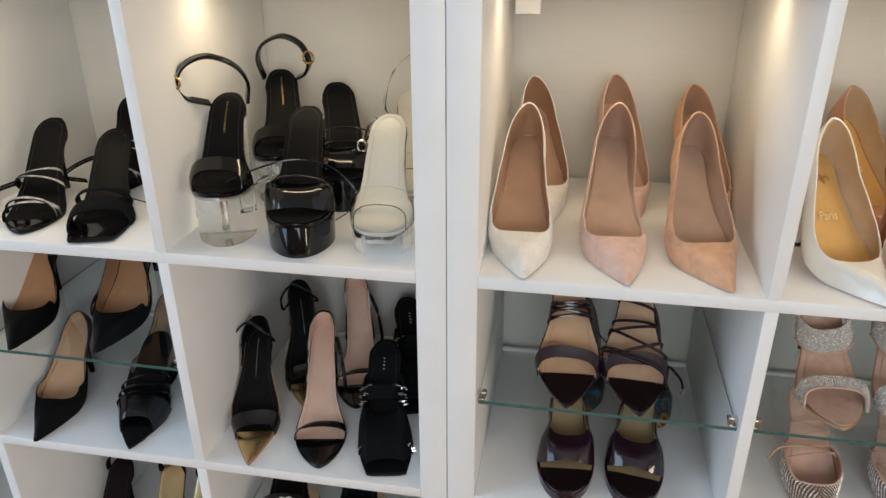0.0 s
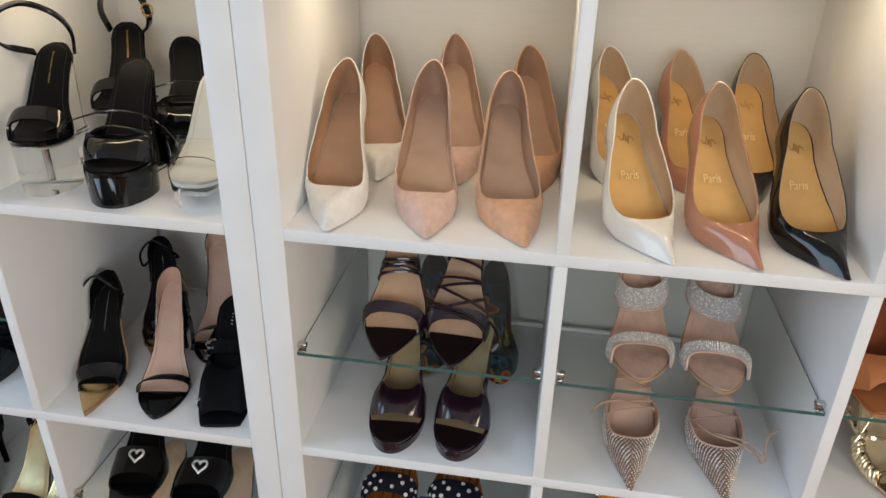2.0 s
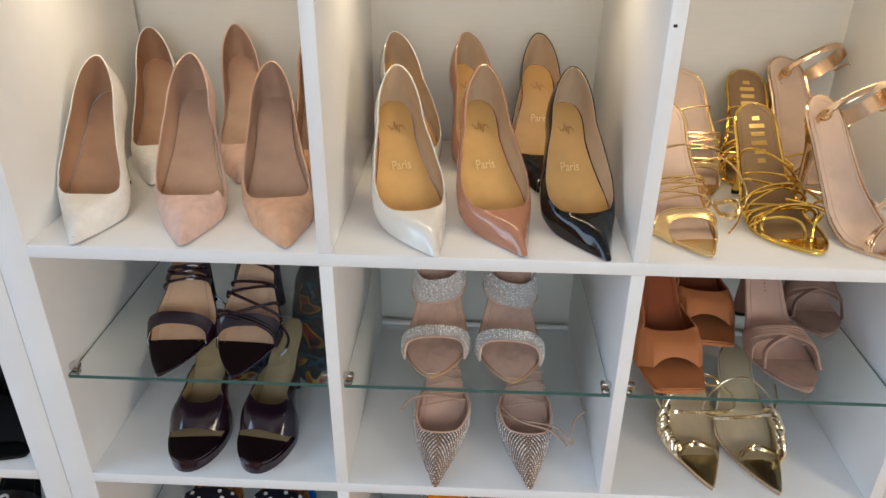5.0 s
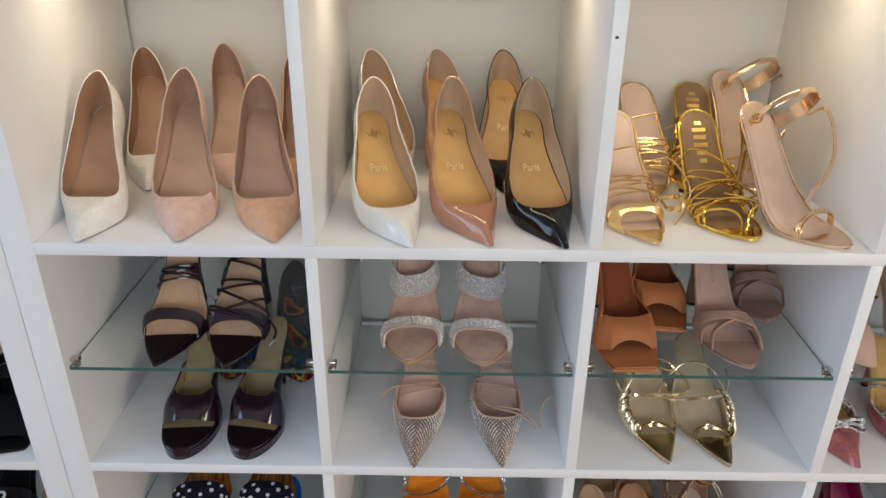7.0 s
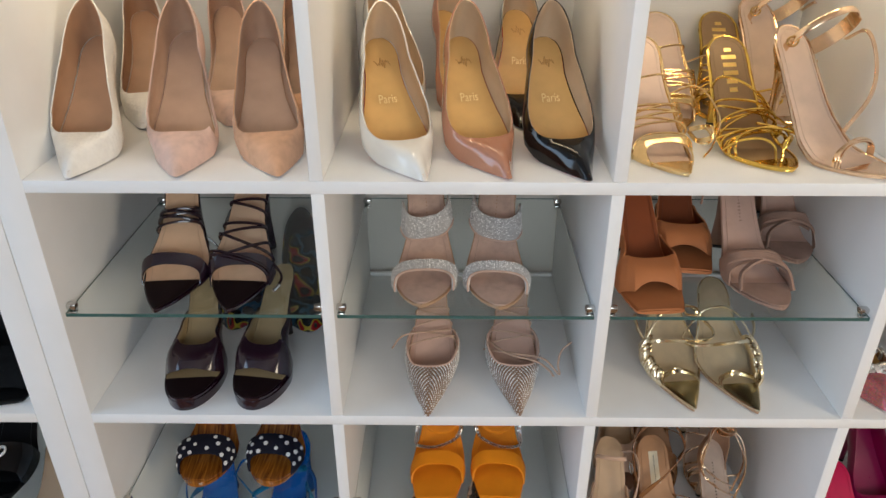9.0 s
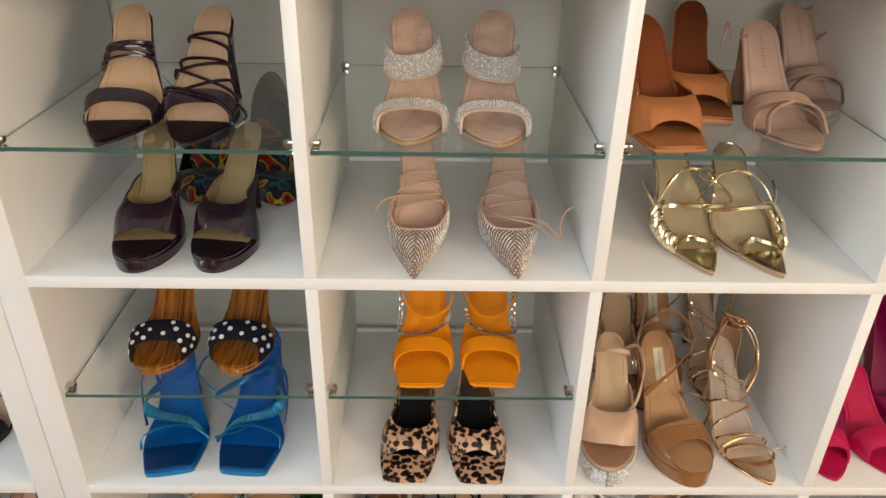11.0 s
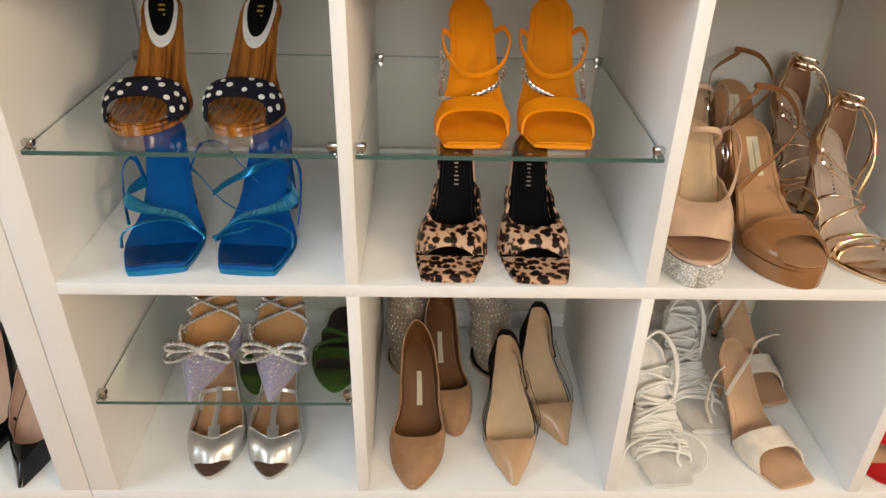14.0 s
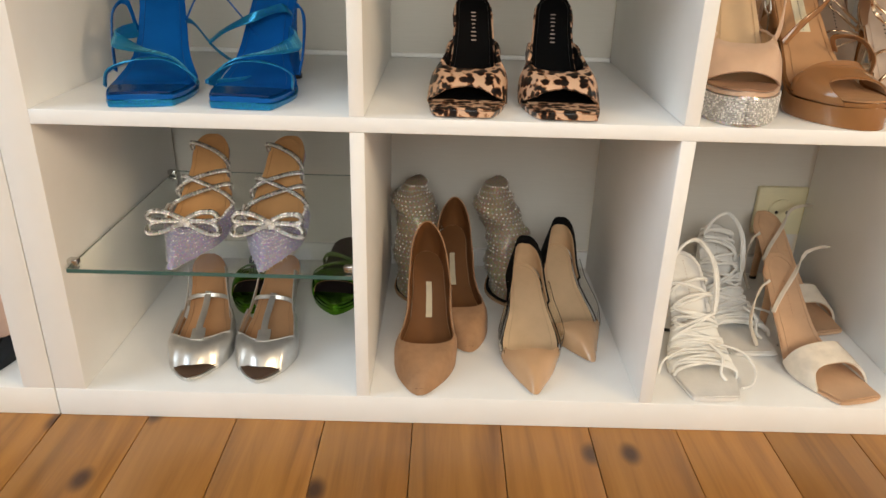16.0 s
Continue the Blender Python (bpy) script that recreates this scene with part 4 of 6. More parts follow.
GR = "mauve sandals"
MAUVE = suede("mauve_nude_suede", (0.36, 0.225, 0.165))
for k, (at, yaw, side) in enumerate((((0.966, 0.018), 1.0, 1), ((1.036, 0.140), -3, -1))):
    s = Shoe("sandal", "mauve nude suede sandal with bunched toe straps", (*at, BG), yaw, L=0.205, h=0.105, toe="almond", side=side, group=GR, W=0.037)
    s.base(BLUSH_LEATHER, MAUVE, MAUVE, "slab", pad=MAUVE, pad_to=0.30)
    s.mark(0.72, 0.90, MAUVE, 0.28, 5)
    o = side if k == 0 else -side
    s.band("drape", MAUVE, 0.27, 0.47, 0.026, 0.031, MAUVE, c0=0.10, c1=-0.03, skew=-0.03 * o, th=0.002)
    for q in range(6):
        s.strap(MAUVE, [(0.44 + 0.012 * q, -o * 1.04, 0.002), (0.43 + 0.012 * q, -o * 0.75, 0.023), (0.385 + 0.016 * q, 0.0, 0.0335), (0.29 + 0.035 * q, o * 0.75, 0.027), (0.20 + 0.05 * q, o * 1.06, 0.002)], 0.008, 0.0035, name="fold")
    s.strap(MAUVE, [(0.20, -o * 1.06, 0.002), (0.27, -o * 0.8, 0.022), (0.36, 0.0, 0.033), (0.43, o * 0.8, 0.026), (0.47, o * 1.06, 0.004)], 0.009, 0.003, name="fold")
    if k == 1:
        s.cord(MAUVE, [(0.95, 0.8, 0.0), (0.88, 1.5, 0.03), (0.75, 1.3, 0.036), (0.70, 0.5, 0.022), (0.76, 1.2, 0.012), (0.62, 1.5, 0.004)], 0.002, name="ankle_cord")
    else:
        s.cord(MAUVE, [(0.88, -0.7, 0.002), (0.84, -1.7, 0.012), (0.90, -2.0, 0.018), (0.80, -2.2, 0.006)], 0.0015, name="ankle_cord")

GR = "pale gold sandals"
GOLD_SATIN = surf("pale_gold_satin_insole", (0.66, 0.55, 0.37), 0.34, metal=0.55, var=0.1, vscale=40, bump=0.08, bscale=300)
MIRROR_GOLD = metallic("mirror_gold_toe", (0.48, 0.40, 0.22), 0.2)
for k, (at, yaw, side) in enumerate((((0.877, 0.010), 6.5, -1), ((0.964, 0.006), 5.0, 1))):
    s = Shoe("sandal", "pale gold metallic pointed sandal with ruched side straps", (*at, B), yaw, L=0.205, h=0.098, toe="sharp", side=side, group=GR, W=0.040, hw=0.54)
    s.base(GOLD_SATIN, TAN_SOLE, PALE_GOLD, "stiletto", pad=MIRROR_GOLD, pad_to=0.30)
    part("rim", tube(np.array([s.F(t, u, 0.001) for u, ts in ((-1, s.samples(20)[::-1]), (1, s.samples(20)[1:])) for t in ts]), 0.0018, 5), PALE_GOLD, s.root)
    o = -1 if k == 0 else 1
    for d in (0.0, 0.022):
        s.strap(PALE_GOLD, [(0.26 + d, -1.02, 0.002), (0.32 + d, -0.7, 0.008), (0.36 + d, 0.0, 0.011), (0.32 + d, 0.7, 0.008), (0.26 + d, 1.02, 0.002)], 0.0042, 0.0024, name="toe_strap")
    for q in range(11):
        a = 0.30 + 0.028 * q
        lean = 0.010 * math.sin(q * 2.3)
        s.strap(PALE_GOLD, [(a - 0.012, o * 1.04, 0.0), (a - 0.004, o * 1.16, 0.010), (a + 0.016 + lean, o * 1.05, 0.020), (a + 0.030, o * 0.86, 0.019), (a + 0.022, o * 0.84, 0.010)], 0.0062, 0.0042, name="ruche")
    s.strap(PALE_GOLD, [(0.58, o * 1.0, 0.016), (0.56, o * 0.6, 0.028), (0.54, -o * 0.3, 0.032), (0.56, -o * 1.25, 0.024), (0.62, -o * 1.7, 0.020), (0.70, -o * 1.5, 0.022)], 0.0055, 0.0022, name="ankle_strap")
    s.strap(PALE_GOLD, [(0.60, o * 1.05, 0.020), (0.68, o * 0.8, 0.032), (0.74, 0.0, 0.036), (0.74, -o * 1.0, 0.030), (0.70, -o * 1.5, 0.022)], 0.0055, 0.0022, name="ankle_strap")
    s.strap(PALE_GOLD, [(0.60, o * 1.1, 0.014), (0.66, o * 1.5, 0.016), (0.74, o * 1.9, 0.012)], 0.006, 0.0022, name="strap_end")
    if k == 0:
        part("buckle", tube(spline([s.F(0.72, 0.6, 0.038), s.F(0.72, 1.2, 0.036), s.F(0.68, 1.2, 0.036), s.F(0.68, 0.6, 0.038)], 5, True), 0.0013, 6, True), BRASS, s.root)

# the pink crystal shoes in the fourth column
GR = "pink bow pumps"
PINK_GLIT = glitter("pink_glitter", (0.46, 0.16, 0.17), 700, 0.5)


def crystal_cord(s, pts, name, closed=False, r=0.0022):
    """A thick cord set all round with small stones."""
    cord = part(name, tube(pts, r, 6, closed), CRYS_BASE, s.root, "cord set with stones")
    tan = frames(pts, closed)
    a = np.cross(tan, np.array((0.2, 0.1, 0.97)))
    a = a / np.maximum(np.linalg.norm(a, axis=1, keepdims=True), 1e-6)
    b = np.cross(tan, a)
    # bright and dark rows alternate to paint the glitter of clear stones
    for q, mat in ((0, STONE), (1, STONE_UNLIT), (2, STONE), (3, STONE_UNLIT), (4, STONE_UNLIT)):
        d = a * math.cos(q * math.tau / 5 + 0.3) + b * math.sin(q * math.tau / 5 + 0.3)
        raw_part("crystal_cover", gems(pts + d * (r * 0.85), d, 0.0006 * (1 + r / 0.002)), mat, cord)


def crystal_bow(s, at, size, o=1):
    """Two crystal loops a side and a centre of three stones."""
    c = s.F(*at)
    for sg in (-1, 1):
        for shape in (((0.05, 0.02), (0.5, 0.30), (0.98, 0.34), (1.06, 0.10), (0.55, 0.02)), ((0.05, -0.02), (0.5, 0.02), (1.02, -0.06), (1.10, -0.34), (0.62, -0.30))):
            loop = spline([c + np.array((sg * size * a, -0.004 * a - 0.012 * max(0.0, -b), size * b)) for a, b in shape], 9, True)
            crystal_cord(s, loop, "bow_loop", True, 0.0031)
    raw_part("bow_centre", gems([c + np.array((dx, -0.005, dz)) for dx, dz in ((0, 0.003), (-0.004, -0.002), (0.004, -0.002))], [(0, -0.8, 0.6)] * 3, 0.0046), STONE, s.root, kind="")


for at, yaw, side in (((1.150, 0.012), 0, 1), ((1.255, 0.02), 0, -1)):
    s = Shoe("pump", "pink glitter pointed pump with a crystal bow strap", (*at, B), yaw, L=0.205, h=0.09, toe="point", side=side, group=GR, W=0.039)
    s.base(KATE_TAN, TAN_SOLE, PINK_GLIT, "stiletto")
    P = s.closed_upper(PINK_GLIT, TAN_LINING, sv=0.28, sq=0.44, back=0.55, side_h=(0.02, 0.01, 0.01, 0.01))
    raw_part("crystal_cover", gems(P[:, -1], np.tile(np.array((0, 0, 1.0)), (len(P), 1)), 0.002), STONE, s.root)
    crystal_bow(s, (0.27, 0.0, 0.033), 0.026)
    for a, b in ((0.50, 0.09), (0.58, -0.07)):
        crystal_cord(s, spline([s.F(*c) for c in s.hoop(a, 0.026, 1.1, 0, b, 11)], 4), "crystal_strap")
for at, yaw, side in (((1.135, 0.03), 3, 1), ((1.235, 0.035), 0, -1)):
    s = Shoe("pump", "nude leather slingback shoe on the glass shelf", (*at, BG), yaw, L=0.205, h=0.09, toe="almond", side=side, group="nude slingbacks", W=0.037)
    s.base(NUDE, TAN_SOLE, NUDE, "stiletto")
    s.closed_upper(BLUSH_LEATHER, NUDE, sv=0.30, sq=0.44)

# --- right unit, row C
C_, CG = ROWZ["C"], ROWZ["C"] + GLASS_UP
GR = "wooden mules"
DOT_NAVY = suede("navy_cotton", (0.012, 0.012, 0.022))
COTTON_WHITE = surf("white_cotton", (0.78, 0.78, 0.76), 0.8)
random.seed(11)
for at, yaw, side in (((0.144, 0.046), 4.0, -1), ((0.254, 0.048), -4.0, 1)):
    s = Shoe("mule", "lacquered wooden mule with a navy polka dot band", (*at, CG), yaw, L=0.20, h=0.116, plat=0.006, toe="round", side=side, group=GR, W=0.041, th=0.005, hw=0.56)
    s.base(LACQ, LACQ, LACQ, "stiletto", platform=LACQ)
    kw = dict(c0=0.08, c1=0.07, grow=0.004)
    s.band("band", DOT_NAVY, 0.10, 0.28, 0.025, 0.035, BLACK_LEATHER, th=0.0025, puff=0.003, **kw)
    P = s.band_grid(0.10, 0.28, 0.025, 0.035, n=40, m=120, puff=0.003, **kw)
    n = grid_normals(P)
    if np.sum(n * (P - s.mid())) < 0:
        n = -n
    dots = []
    for row in range(3):
        for q in range(6):
            i = int(min(36, max(4, 7 + row * 13 + random.uniform(-4, 4))))
            j = int(min(114, max(6, 10 + q * 19 + (9 if row % 2 else 0) + random.uniform(-4, 4))))
            c, nn = Vector(P[i, j] + n[i, j] * 0.0004), Vector(n[i, j])
            a = nn.orthogonal().normalized()
            b = nn.cross(a)
            r = random.uniform(0.0029, 0.0037)
            rim = [tuple(c + a * r * math.cos(x * math.pi / 5) + b * r * math.sin(x * math.pi / 5) + nn * d) for d in (-0.0008, 0.0002) for x in range(10)]
            dots.append((rim, [list(range(10))[::-1], list(range(10, 20))] + [[x, (x + 1) % 10, 10 + (x + 1) % 10, 10 + x] for x in range(10)]))
    part("dot_pattern", join(*dots), COTTON_WHITE, s.root, "white polka dots")
    for nm, sc, lo, z, mt in (("label_rim", 0.80, 0.69, 0.0026, COTTON_WHITE), ("label", 0.64, 0.74, 0.0030, BLACK_LEATHER)):
        ring = []
        for q in range(72):
            a = 2 * math.pi * q / 72
            e = 1.0 + (0.035 if q % 2 and nm == "label_rim" else 0.0)
            t = 0.5 - 0.5 * math.cos(a)
            ring.append(tuple(s.F(0.975 - (0.975 - lo) * t, math.copysign(sc * e * max(0.0, 1 - t ** 3) ** 0.5 * min(1.0, 4 * t) ** 0.5, math.sin(a)), z)))
        part(nm, loft([[(x, y, zz - 0.001) for x, y, zz in ring], ring]), mt, s.root)
    s.mark(0.78, 0.93, GOLD_FOIL, 0.75, 3, thick=0.2)

GR = "blue sandals"
BLUE = surf("blue_satin", (0.0004, 0.085, 0.33), 0.25, var=0.12, bump=0.06, bscale=900, spec=0.16)
BLUE_GLIT = glitter("blue_glitter", (0.004, 0.22, 0.46), 1300, 0.6)
BLUE_STONE = crystal("blue_crystal", (0.005, 0.20, 0.40), (0.16, 0.62, 0.78))
BLUE_DARK = surf("dark_blue_satin", (0.001, 0.028, 0.12), 0.2, var=0.08, bump=0.05, bscale=900)
for k, (at, yaw, side) in enumerate((((0.150, 0.018), 10.5, -1), ((0.256, 0.018), -4.5, 1))):
    s = Shoe("sandal", "bright blue square-toed sandal with sparkling wrapped straps", (*at, C_), yaw, L=0.20, h=0.124, plat=0.006, toe="square", side=side, group=GR, W=0.0425, th=0.006, hw=0.56)
    s.base(BLUE, BLUE, BLUE, "slab", pad=BLUE_DARK, pad_to=0.24, platform=BLUE_GLIT)
    o = 1 if k == 0 else -1
    _, pts, nor = s.strap(BLUE_GLIT, [(q, u * o, h) for q, u, h in ((0.67, -1.0, 0.004), (0.60, -1.45, 0.020), (0.52, -1.2, 0.031), (0.43, -0.4, 0.034), (0.35, 0.5, 0.027), (0.28, 1.08, 0.003))], 0.017, 0.002, per=14)
    side_dir = np.cross(frames(pts), nor / np.linalg.norm(nor, axis=1, keepdims=True))
    unit = nor / np.linalg.norm(nor, axis=1, keepdims=True)
    for d in (-0.0069, -0.0046, -0.0023, 0.0, 0.0023, 0.0046, 0.0069):
        raw_part("crystal_cover", gems(pts + side_dir * d + unit * 0.001, nor, 0.0011), BLUE_STONE, s.root)
    s.strap(BLUE_GLIT, [(q, u * o, h) for q, u, h in ((0.24, -1.06, 0.001), (0.29, -0.95, 0.017), (0.325, -0.3, 0.027), (0.32, 0.4, 0.026), (0.28, 1.0, 0.010), (0.26, 1.08, 0.002))], 0.008, 0.0018, name="toe_strap")
    s.strap(BLUE, [(q, u * o, h) for q, u, h in ((0.68, -1.0, 0.0), (0.74, -1.35, 0.022), (0.68, -1.75, 0.027), (0.56, -1.55, 0.014), (0.46, -1.12, 0.002))], 0.008, name="side_loop")
    part("heel_side", s.slab(0.80, 0.96, 0.30, -0.012, -0.060, 6, 3), TAN_LINING, s.root, "tan heel lining")
    if k == 0:
        s.strap(BLUE, [(0.70, 0.98, 0.008), (0.76, 1.7, 0.026), (0.76, 2.6, 0.028), (0.68, 3.3, 0.020), (0.60, 3.8, 0.014)], 0.005, name="loose_end")
        s.strap(BLUE_GLIT, [(0.72, 0.98, 0.002), (0.66, 1.35, 0.016), (0.54, 1.9, 0.012), (0.42, 2.35, 0.004), (0.32, 2.2, 0.004), (0.26, 1.3, 0.004)], 0.006, name="loose_end")
    else:
        s.strap(BLUE_GLIT, [(0.76, 1.0, 0.004), (0.74, 0.7, 0.018), (0.68, -0.3, 0.024), (0.62, -1.4, 0.022), (0.58, -2.0, 0.014)], 0.010, name="ankle_strap", loop=False)

GR = "orange sandals"
ORANGE = leather("orange_leather", (0.80, 0.265, 0.006), 0.5)
for k, (at, yaw, side) in enumerate((((0.517, 0.020), 1.0, -1), ((0.615, 0.022), -3.5, 1))):
    s = Shoe("sandal", "bright orange leather sandal with an ankle loop and silver chain", (*at, CG), yaw, L=0.212, h=0.118, toe="square", side=side, group=GR, W=0.039)
    s.base(ORANGE, ORANGE, ORANGE, "slab")
    s.band("toe_band", ORANGE, 0.17, 0.27, 0.023, 0.030, ORANGE, c0=0.08, c1=0.08, th=0.0024)
    s.strap(ORANGE, [(0.78, -1.0, 0.002), (0.74, -1.35, 0.026), (0.64, -1.2, 0.034), (0.54, -0.5, 0.034), (0.52, 0.2, 0.034), (0.58, 1.0, 0.034), (0.68, 1.4, 0.034), (0.76, 1.3, 0.024), (0.80, 1.0, 0.002)], 0.006, 0.002, name="ankle_loop")
    o = -1 if k == 0 else 1
    ctrl = [(0.70, o * 1.32, 0.026), (0.58, o * 1.20, 0.012), (0.50, o * 1.05, 0.008), (0.46, o * 0.7, 0.013), (0.445, o * 0.2, 0.017), (0.46, -o * 0.3, 0.022), (0.50, -o * 0.75, 0.027), (0.56, -o * 1.05, 0.034)]
    pts = spline([s.F(*c) for c in ctrl], 6)
    links = []
    for q in range(len(pts) - 1):
        c = (pts[q] + pts[q + 1]) / 2
        t = pts[q + 1] - pts[q]
        t = t / np.linalg.norm(t)
        sd = np.cross(t, (0, 0, 1) if q % 2 else (0, 1, 0.3))
        sd = sd / max(1e-6, np.linalg.norm(sd))
        ring = np.array([c + t * 0.0032 * math.cos(x * math.pi / 4) + sd * 0.0024 * math.sin(x * math.pi / 4) for x in range(8)])
        links.append(tube(ring, 0.0012, 5, True))
    part("chain", join(*links), CHAIN, s.root, "silver link chain")

GR = "leopard mules"
for at, yaw, side in (((0.493, 0.004), -2.0, -1), ((0.604, 0.002), -2.0, 1)):
    s = Shoe("mule", "leopard print satin square-toed mule with a black insole", (*at, C_), yaw, L=0.205, h=0.108, toe="square", side=side, group=GR, W=0.040, th=0.007, hw=0.54)
    s.base(BLACK_LEATHER, LEOP, LEOP, "slab", pad=LEOP, pad_to=0.24, insole_scale=0.90)
    mule_vamp(s, LEOP, BLACK_LEATHER, 0.37, 0.032, 0.72, 0.30, 0.62, 0.003)
    s.mark(0.71, 0.87, GREY_LINING, 0.5, 4, thick=0.13)

GR = "platform peep toes"
CHAMP = surf("champagne_satin", (0.60, 0.40, 0.28), 0.36, var=0.08, bump=0.06, bscale=900, sheen=0.2)
CHAMP_INS = leather("champagne_insole", (0.57, 0.40, 0.25), 0.3)
# toe lining's own brown, with the shade under the vamp put into it
CHAMP_TOE_SHADED = leather("shaded_brown_pink_toe", (0.34, 0.185, 0.115))
GLIT_SIL = glitter("crystal_glitter", (0.62, 0.58, 0.56), 900, 0.8)
for k, (at, yaw, side) in enumerate((((0.786, 0.000), -8, -1), ((0.844, 0.165), -9, 1))):
    s = Shoe("platform_sandal", "champagne satin peep-toe sandal on a crystal glitter platform", (*at, C_), yaw, L=0.20, h=0.135, plat=0.030, toe="round", side=side, group=GR, W=0.039, hw=0.56)
    s.base(CHAMP_INS, CHAMP, CHAMP, "stiletto", platform=GLIT_SIL, pad=CHAMP_TOE_SHADED, pad_to=0.30)
    if k == 0:
        rim = [s.F(t, u * 1.04, -s.z(t) + z) for z in np.arange(0.004, 0.030, 0.0022) for u in (-1, 1) for t in [0.42 * (q / 44) ** 2 for q in range(45)]]
        raw_part("crystal_cover", gems(rim, [(p[0] * 8, -0.6 + p[1] * 4, 0.0) for p in rim], 0.0012), STONE, s.root)
    mule_vamp(s, CHAMP, CHAMP_INS, 0.42, 0.038, 0.70, 0.29, 0.46, 0.002)
    s.strap(CHAMP, [(0.9, 1.0, 0.0), (0.86, 1.5, 0.03), (0.74, 1.7, 0.04), (0.58, 1.3, 0.03), (0.46, 0.6, 0.032), (0.42, 0.0, 0.034)], 0.007, name="ankle_strap")
    s.strap(CHAMP, s.hoop(0.85, 0.052, 1.2, -0.06), 0.007, name="ankle_strap")

GR = "tan platform sandals"
TAN_PATENT = patent("tan_patent", (0.28, 0.125, 0.048), 0.16)
TAN_INS = leather("warm_tan_insole", (0.43, 0.235, 0.12), 0.4)
LABEL = surf("cream_label", (0.66, 0.58, 0.42), 0.6)
for k, (at, yaw, side) in enumerate((((0.920, -0.001), 7, 1), ((0.905, 0.165), -5, -1))):
    s = Shoe("platform_sandal", "tan patent platform sandal with looped ankle straps", (*at, C_), yaw, L=0.205, h=0.135, plat=0.022, toe="round", side=side, group=GR, W=0.042)
    s.base(TAN_INS, TAN_PATENT, TAN_PATENT, "block", platform=TAN_PATENT)
    part("label", s.slab(0.70, 0.88, 0.28, 0.0030, 0.0020, 6, 3), LABEL, s.root, "cream woven label")
    s.mark(0.71, 0.87, BLACK_LEATHER, 0.14, 8)
    s.band("vamp", TAN_PATENT, 0.10, 0.38, 0.019, 0.031, TAN_INS, c0=0.15, c1=0.02, skew=0.04, th=0.002)
    s.strap(TAN_PATENT, s.hoop(0.40, 0.026, 1.25, -0.04, 0.03), 0.007, name="strap")
    s.strap(TAN_PATENT, [(0.42, 1.1, 0.006), (0.50, 1.5, 0.02), (0.58, 1.4, 0.028), (0.62, 0.7, 0.02), (0.60, 0.9, 0.006)], 0.007, name="side_loop")
    s.strap(TAN_PATENT, [(0.64, -1.0, 0.006), (0.68, -0.4, 0.022), (0.74, 0.5, 0.03), (0.84, 1.5, 0.042), (0.96, 1.5, 0.05), (1.04, 0.3, 0.05), (1.02, -0.9, 0.044), (0.92, -1.5, 0.034), (0.80, -1.4, 0.014), (0.72, -1.1, 0.002)], 0.008, name="ankle_strap")
    part("buckle", tube(spline([s.F(0.80, -1.5, 0.016), s.F(0.76, -1.45, 0.010), s.F(0.79, -1.55, 0.006), s.F(0.83, -1.6, 0.012)], 4, True), 0.0013, 6, True), CHROME, s.root)

GR = "rose gold strappy sandals"
for k, (at, yaw, side) in enumerate((((1.031, 0.002), 8, 1), ((1.020, 0.165), 5, -1))):
    s = Shoe("sandal", "rose gold sandal with thin wrapped straps and a metallic heel cuff", (*at, C_), yaw, L=0.205, h=0.125, toe="almond", side=side, group=GR, W=0.036)
    s.base(PALE_NUDE, ROSE_GOLD, ROSE_GOLD, "stiletto", pad=ROSE_GOLD, pad_to=0.26)
    s.mark(0.66, 0.86, BLACK_LEATHER, 0.20, 6)
    s.strap(ROSE_GOLD, s.hoop(0.26, 0.022, 1.1, 0.02, -0.04), 0.007, name="toe_strap")
    for a, b, hh, w_ in ((0.37, 0.03, 0.022, 1.12), (0.40, -0.03, 0.024, 1.15), (0.56, 0.05, 0.028, 1.35), (0.62, -0.03, 0.026, 1.25)):
        s.strap(ROSE_GOLD, s.hoop(a, hh, w_, 0, b), 0.004, 0.002)
    for d in (0.0, 0.05):
        s.strap(ROSE_GOLD, [(0.64 + d, 1.0, 0.004), (0.78 + d, 1.9, 0.026), (0.92 + d, 1.8, 0.044), (0.99, 1.1, 0.050)], 0.004, 0.002)
        s.strap(ROSE_GOLD, [(0.66 + d, 1.0, 0.012), (0.70 + d, -0.2, 0.026), (0.80 + d, -1.3, 0.030), (0.96, -0.6, 0.046), (0.99, 0.5, 0.050)], 0.004, 0.002)
    for z in (0.046, 0.058):
        s.strap(ROSE_GOLD, [(0.96, 0.2, z), (0.945, 0.8, z), (0.96, 1.4, z), (1.0, 1.5, z), (1.02, 0.8, z), (1.0, 0.2, z)], 0.011, 0.002, True, name="heel_cuff")
    part("heel_counter", shell(np.array([[s.F(t, u * (1 - 0.15 * j / 4), 0.05 * smooth(0.80, 0.97, t) * j / 4 + 0.001 * j, 0.001) for j in range(5)] for t, u in [(t, -1) for t in s.samples(8, 0.80, 1)] + [(t, 1) for t in s.samples(8, 0.80, 1)[::-1][1:]]]), 0.0014, s.F(0.88, 0, 0)), TAN_LINING, s.root)
    s.cord(ROSE_GOLD, [(0.28, 1.0, 0.008), (0.27, 1.5, 0.012), (0.30, 1.7, 0.014)], 0.0018, name="buckle_end")

